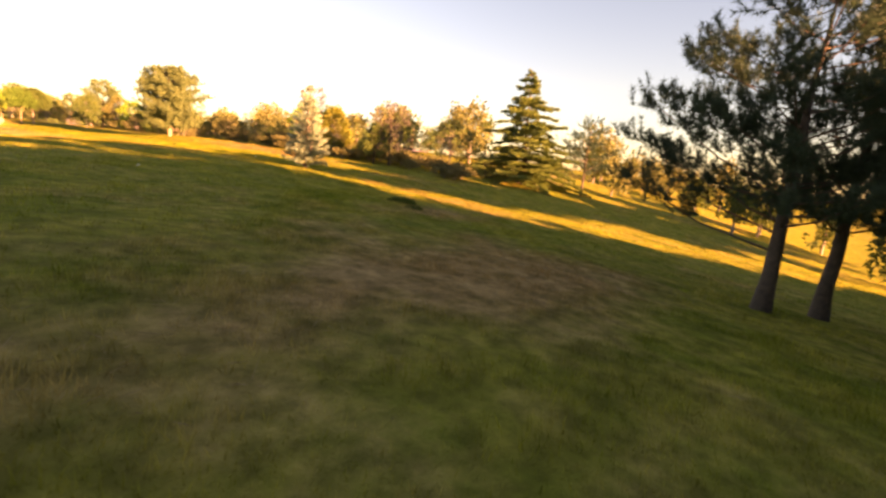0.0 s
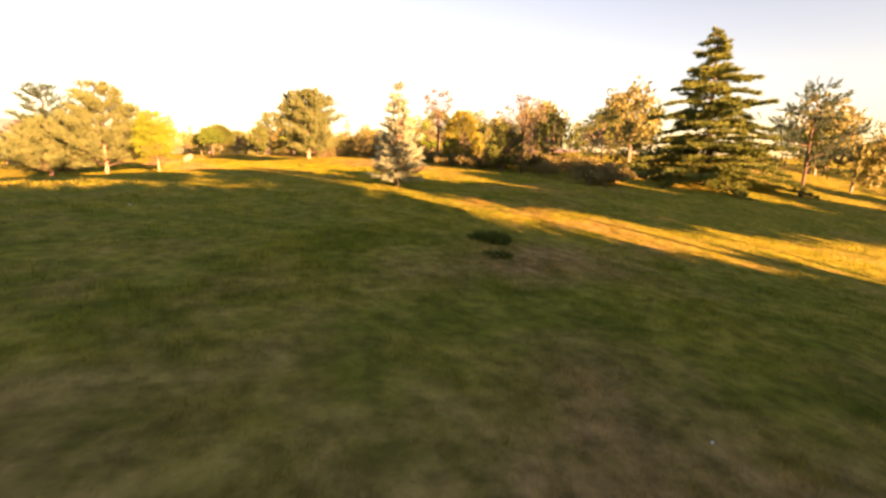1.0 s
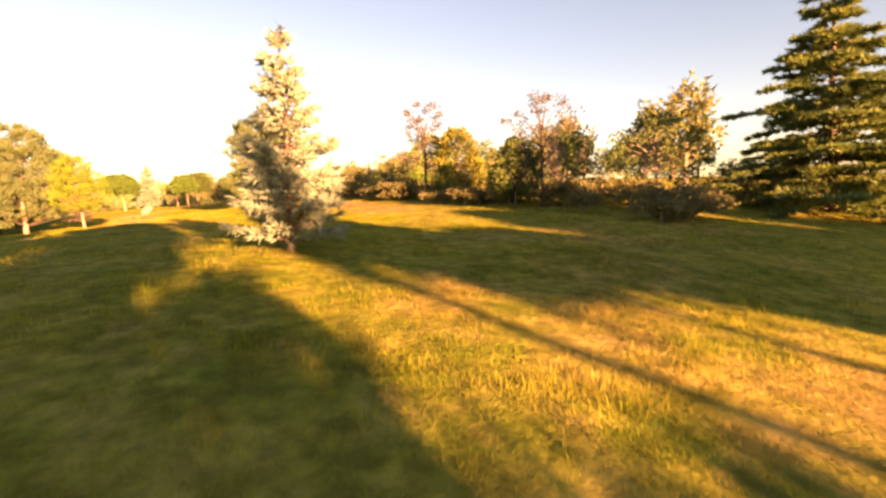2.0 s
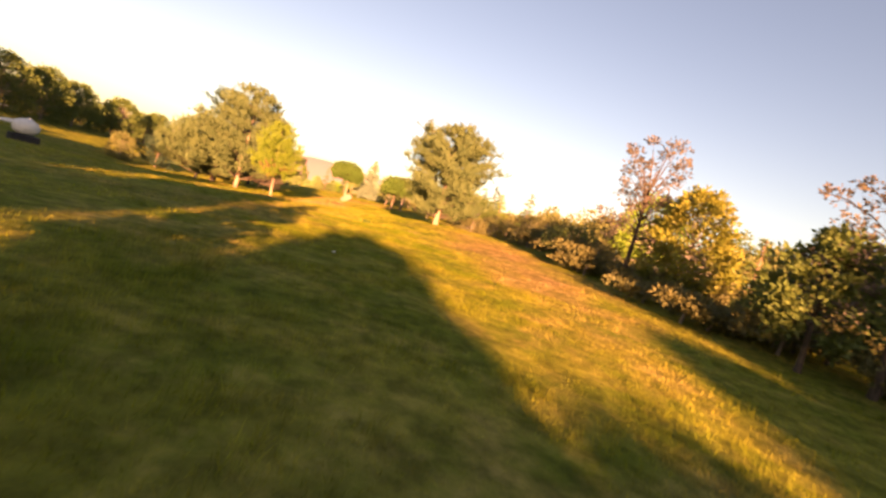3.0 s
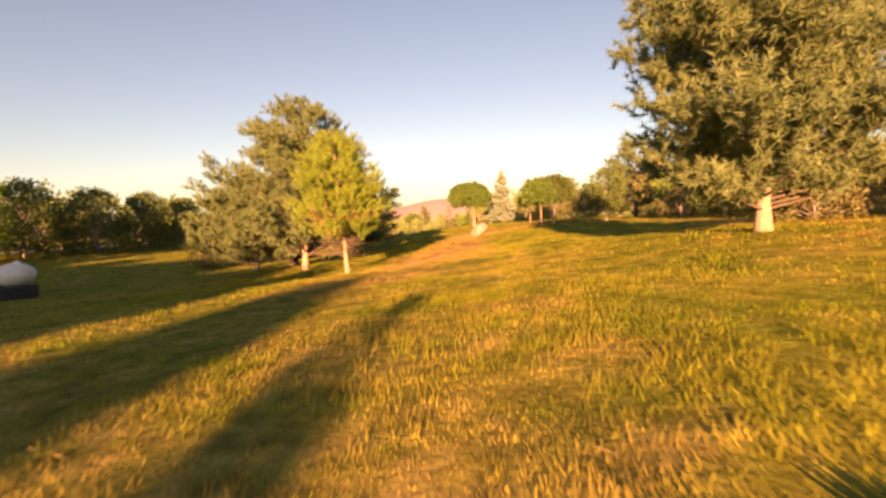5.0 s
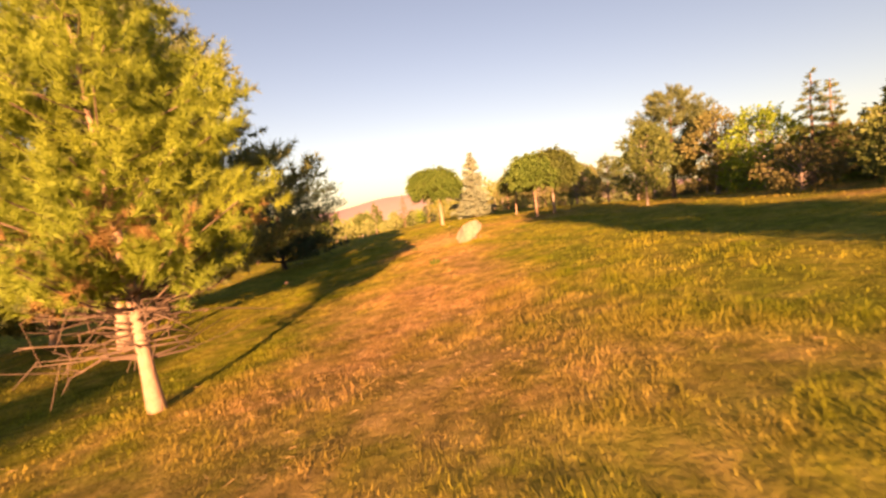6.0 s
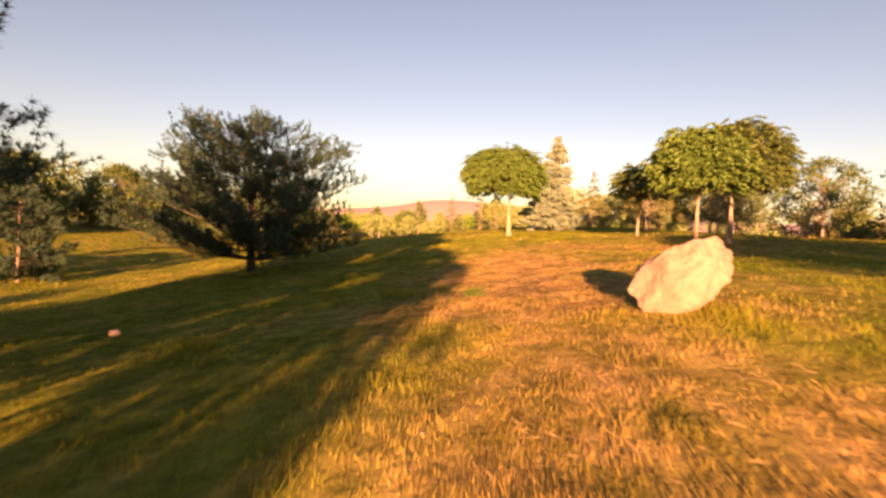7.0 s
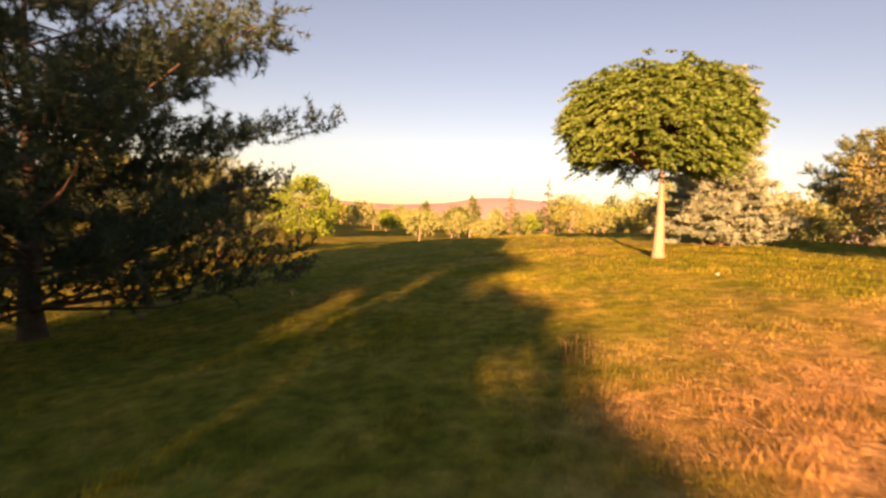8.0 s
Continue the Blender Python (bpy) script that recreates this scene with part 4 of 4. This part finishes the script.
def high_pine(x, y, crown, seed, fine=1.0, lean=(0, 0)):
    """A tall dense pine whose crown begins high up. crown: (height, radius) corners in metres."""
    tall = crown[-1][0]
    pine(x, y, tall, tuple((z / tall, r) for z, r in crown), "tall pine with a high crown at the south end", seed, NEEDLE_DARK, r=0.2, limbs=85, shoot=0.4 * fine, shoots=3, per=3, needle=0.3 * fine, thick=0.2 * fine, wild=0.22,
         inner=0.9, rise=0.15, loose=0.5, gap=0.6, lean=lean)


high_pine(7.95, -49.0, ((6.0, 0.6), (6.3, 1.25), (7.0, 1.2), (7.4, 0.75), (7.7, 0.4), (8.1, 0.06)), 150)
high_pine(8.62, -49.0, ((6.2, 0.16), (7.2, 0.18), (8.0, 0.12), (8.8, 0.06), (9.4, 0.02)), 151, 0.32, (-0.39, 0))
high_pine(3.75, -49.0, ((6.6, 0.6), (7.2, 0.95), (8.2, 0.8), (8.8, 0.4), (9.3, 0.05)), 152)
high_pine(10.3, -49.0, ((5.4, 0.5), (5.8, 1.0), (6.5, 0.9), (7.0, 0.2)), 179)
for k, (x, top, w) in enumerate(((-0.2, 9.5, 1.3), (-3.4, 9.7, 1.6), (-6.8, 9.9, 1.7), (-9.9, 9.9, 1.5), (-12.4, 8.76, 1.0), (-15.0, 9.9, 1.5), (-18.4, 10.0, 1.8), (-22.0, 10.0, 1.9), (-25.8, 10.0, 1.9))):
    high_pine(x, -49.0, ((6.5, 0.5 * w), (7.1, w), (top - 1.2, 0.95 * w), (top - 0.5, 0.6 * w), (top, 0.1)), 153 + k)
high_pine(13.6, -50.5, ((5.5, 0.9), (6.3, 1.3), (7.3, 1.0), (8.0, 0.5), (8.6, 0.1)), 174)
for k, (x, t, w) in enumerate(((15.6, 10.8, 1.9), (19.4, 8.2, 2.6), (24.0, 7.4, 2.8), (29.2, 7.3, 2.8))):
    high_pine(x, -50.0, ((0.5 * t, 0.85 * w), (0.64 * t, w), (0.78 * t, 0.75 * w), (0.9 * t, 0.35 * w), (t, 0.06)), 175 + k)


# ---- small things on the meadow ----
for k, (x, y, size, mat, label) in enumerate((
        (4.6, -16.34, 0.07, WHITE_STONE, "small white stone in the shaded grass"), (4.76, -10.64, 0.05, STONE, "pale pebble in the sunlit grass"),
        (-7.08, 16.18, 0.24, STONE, "low pale stone in the shaded lawn"), (-2.02, 13.19, 0.045, STONE, "pale pebble in the dry grass"),
        (-3.59, -25.63, 0.09, WHITE_STONE, "small white stone in the grass"), (-0.68, -34.39, 0.03, WHITE_STONE, "white pebble in the shaded grass"),
        (-2.3, 30.5, 0.08, WHITE_STONE, "pale stone on the dry ground under the globe tree"), (-11.45, 27.56, 0.22, STONE, "flat stone in the shade of a pine"),
        (0.18, 16.14, 0.16, STONE, "broken piece of limestone beside the boulder"), (-16.66, 19.32, 0.3, WHITE_STONE, "pale stone on the lawn"))):
    boulder(x, y, (size * 0.75, size * 0.6, size * 0.45), label, 200 + k, rz=37 * k, sink=size * 0.08 - 0.03, name="stone", mat=mat, fine=3, category="stone", group="stones on the meadow")


def twig(x, y, long, turn, label, seed):
    rng = np.random.default_rng(seed)
    ob = thing("twig", x, y, label, "twig", "fallen twigs")
    ob.location.z += 0.05
    wood = Wood()
    d = np.array((math.cos(turn), math.sin(turn), 0.06))
    pts = [tuple(d * long * (u - 0.5) + rng.normal(0, 0.012, 3)) for u in np.linspace(0, 1, 6)]
    wood.limb(pts, [0.003, 0.0028, 0.0026, 0.0023, 0.002, 0.0012], 5)
    for u in (1, 2, 3):
        p = np.array(pts[u + 1])
        wood.limb([tuple(p), tuple(p + (d * 0.2 + rng.normal(0, 0.16, 3) * np.array((1, 1, 0.3))) * long)], [0.0022, 0.0012], 4)
    wood.object("stem", STRAW, ob)


for k, (x, y, long, turn) in enumerate(((-3.17, 25.73, 0.55, -0.5), (-3.16, 25.2, 0.6, -0.9), (-3.48, 26.53, 0.35, 0.4), (0.6, 8.02, 0.45, 0.3), (1.07, 7.94, 0.4, -0.4), (6.06, -9.41, 0.4, 0.2), (6.04, -10.2, 0.35, -0.7), (-2.4, 24.9, 0.5, -0.2), (-1.7, 25.6, 0.4, 0.1), (0.3, 15.2, 0.4, 0.5), (-5.9, -34.88, 0.45, 0.6))):
    twig(x, y, long * 0.6, turn, "pale dry twig lying in the grass", 220 + k)


def tuft(name, x, y, tall, wide, count, mat, label, seed, lean=0.35, width=0.012):
    """A clump of long grass or dry stalks, each blade bending outwards."""
    rng = np.random.default_rng(seed)
    r = wide / 2 * np.sqrt(rng.random(count))
    a = rng.uniform(0, 6.28, count)
    base = np.stack([r * np.cos(a), r * np.sin(a), np.full(count, -0.02)], 1)
    h = tall * rng.uniform(0.5, 1.1, count) * (1 - 0.5 * (2 * r / wide) ** 2)
    out = np.stack([np.cos(a), np.sin(a), 0 * a], 1) * (lean * r / wide * 2)[:, None] + rng.normal(0, 0.14, (count, 3)) * np.array((1, 1, 0))
    mid = base + out * (h * 0.4)[:, None] + np.array((0, 0, 1)) * (h * 0.55)[:, None]
    tip = base + out * (h * 1.2)[:, None] + np.array((0, 0, 1)) * (h * 0.95)[:, None]
    t = rng.uniform(0, 6.28, count)
    side = np.stack([np.cos(t), np.sin(t), 0 * t], 1) * width / 2
    v = np.stack([base - side, base + side, mid + side * 0.8, tip, mid - side * 0.8], 1).reshape(-1, 3)
    ob = mesh_object(name, v, np.arange(5 * count).reshape(-1, 5), mat)
    ob.location = (x, y, height(x, y))
    return tagged(ob, label, "grass", kind="stuff")


tuft("grass_tuft", 1.62, -29.35, 0.24, 0.75, 900, TUFT_GREEN, "dense dark green tuft of taller grass", 240)
tuft("grass_tuft", 0.95, -30.4, 0.18, 0.45, 400, TUFT_GREEN, "small dark green tuft among dry stalks", 241)
for k, (x, y) in enumerate(((4.2, -8.13), (-0.9, 11.87), (-2.4, 17.6))):
    tuft("grass_tuft", x, y, 0.2, 0.22, 160, TUFT_GREEN, "small dark weed standing in the sunlit grass", 246 + k, 0.6, 0.02)
tuft("dry_weed", 5.79, -8.18, 0.18, 0.6, 60, STRAW, "clump of dry straw-coloured weed stalks", 242, 0.5, 0.008)
tuft("dry_weed", 0.75, -30.75, 0.24, 1.1, 60, STRAW, "loose dry stalks standing in trodden grass", 243, 0.3, 0.006)
tuft("dry_weed", -4.0, 26.6, 0.2, 1.3, 90, STRAW, "loose dry stalks standing in trodden grass", 244, 0.4, 0.006)
tuft("dry_weed", 0.55, 15.6, 0.14, 0.5, 40, STRAW, "dry stalks beside the boulder", 245, 0.5, 0.006)


def litter(count, seed):
    """Straw lying and standing loosely where the meadow has dried out."""
    rng = np.random.default_rng(seed)
    p = np.stack([rng.uniform(-12, 12, count), rng.uniform(-40, 36, count)], 1)
    p = p[(way_distance(p) < 4.0)]
    p = p[dryness(p[:, 0], p[:, 1]) > rng.uniform(0.3, 0.8, len(p))]
    n = len(p)
    base = np.stack([p[:, 0], p[:, 1], land(p[:, 0], p[:, 1]) + unevenness(p[:, 0], p[:, 1]) + rng.uniform(0.01, 0.06, n)], 1)
    t = rng.uniform(0, 6.28, n)
    d = np.stack([np.cos(t), np.sin(t), np.abs(rng.normal(0.1, 0.3, n))], 1) * rng.uniform(0.04, 0.13, n)[:, None]
    side = np.stack([-np.sin(t), np.cos(t), 0 * t], 1) * rng.uniform(0.001, 0.0025, n)[:, None]
    up = np.array((0, 0, 0.004))
    v = np.stack([base - side, base + side, base + d, base + up + d * 0.5], 1).reshape(-1, 3)
    q = np.arange(n)[:, None] * 4
    f = np.concatenate([q + (0, 1, 3), q + (1, 2, 3), q + (2, 0, 3)], 0)
    tagged(mesh_object("straw_litter", v, f, STRAW), "loose dry straw scattered over the trodden grass", "straw", kind="stuff")


litter(90000, 250)
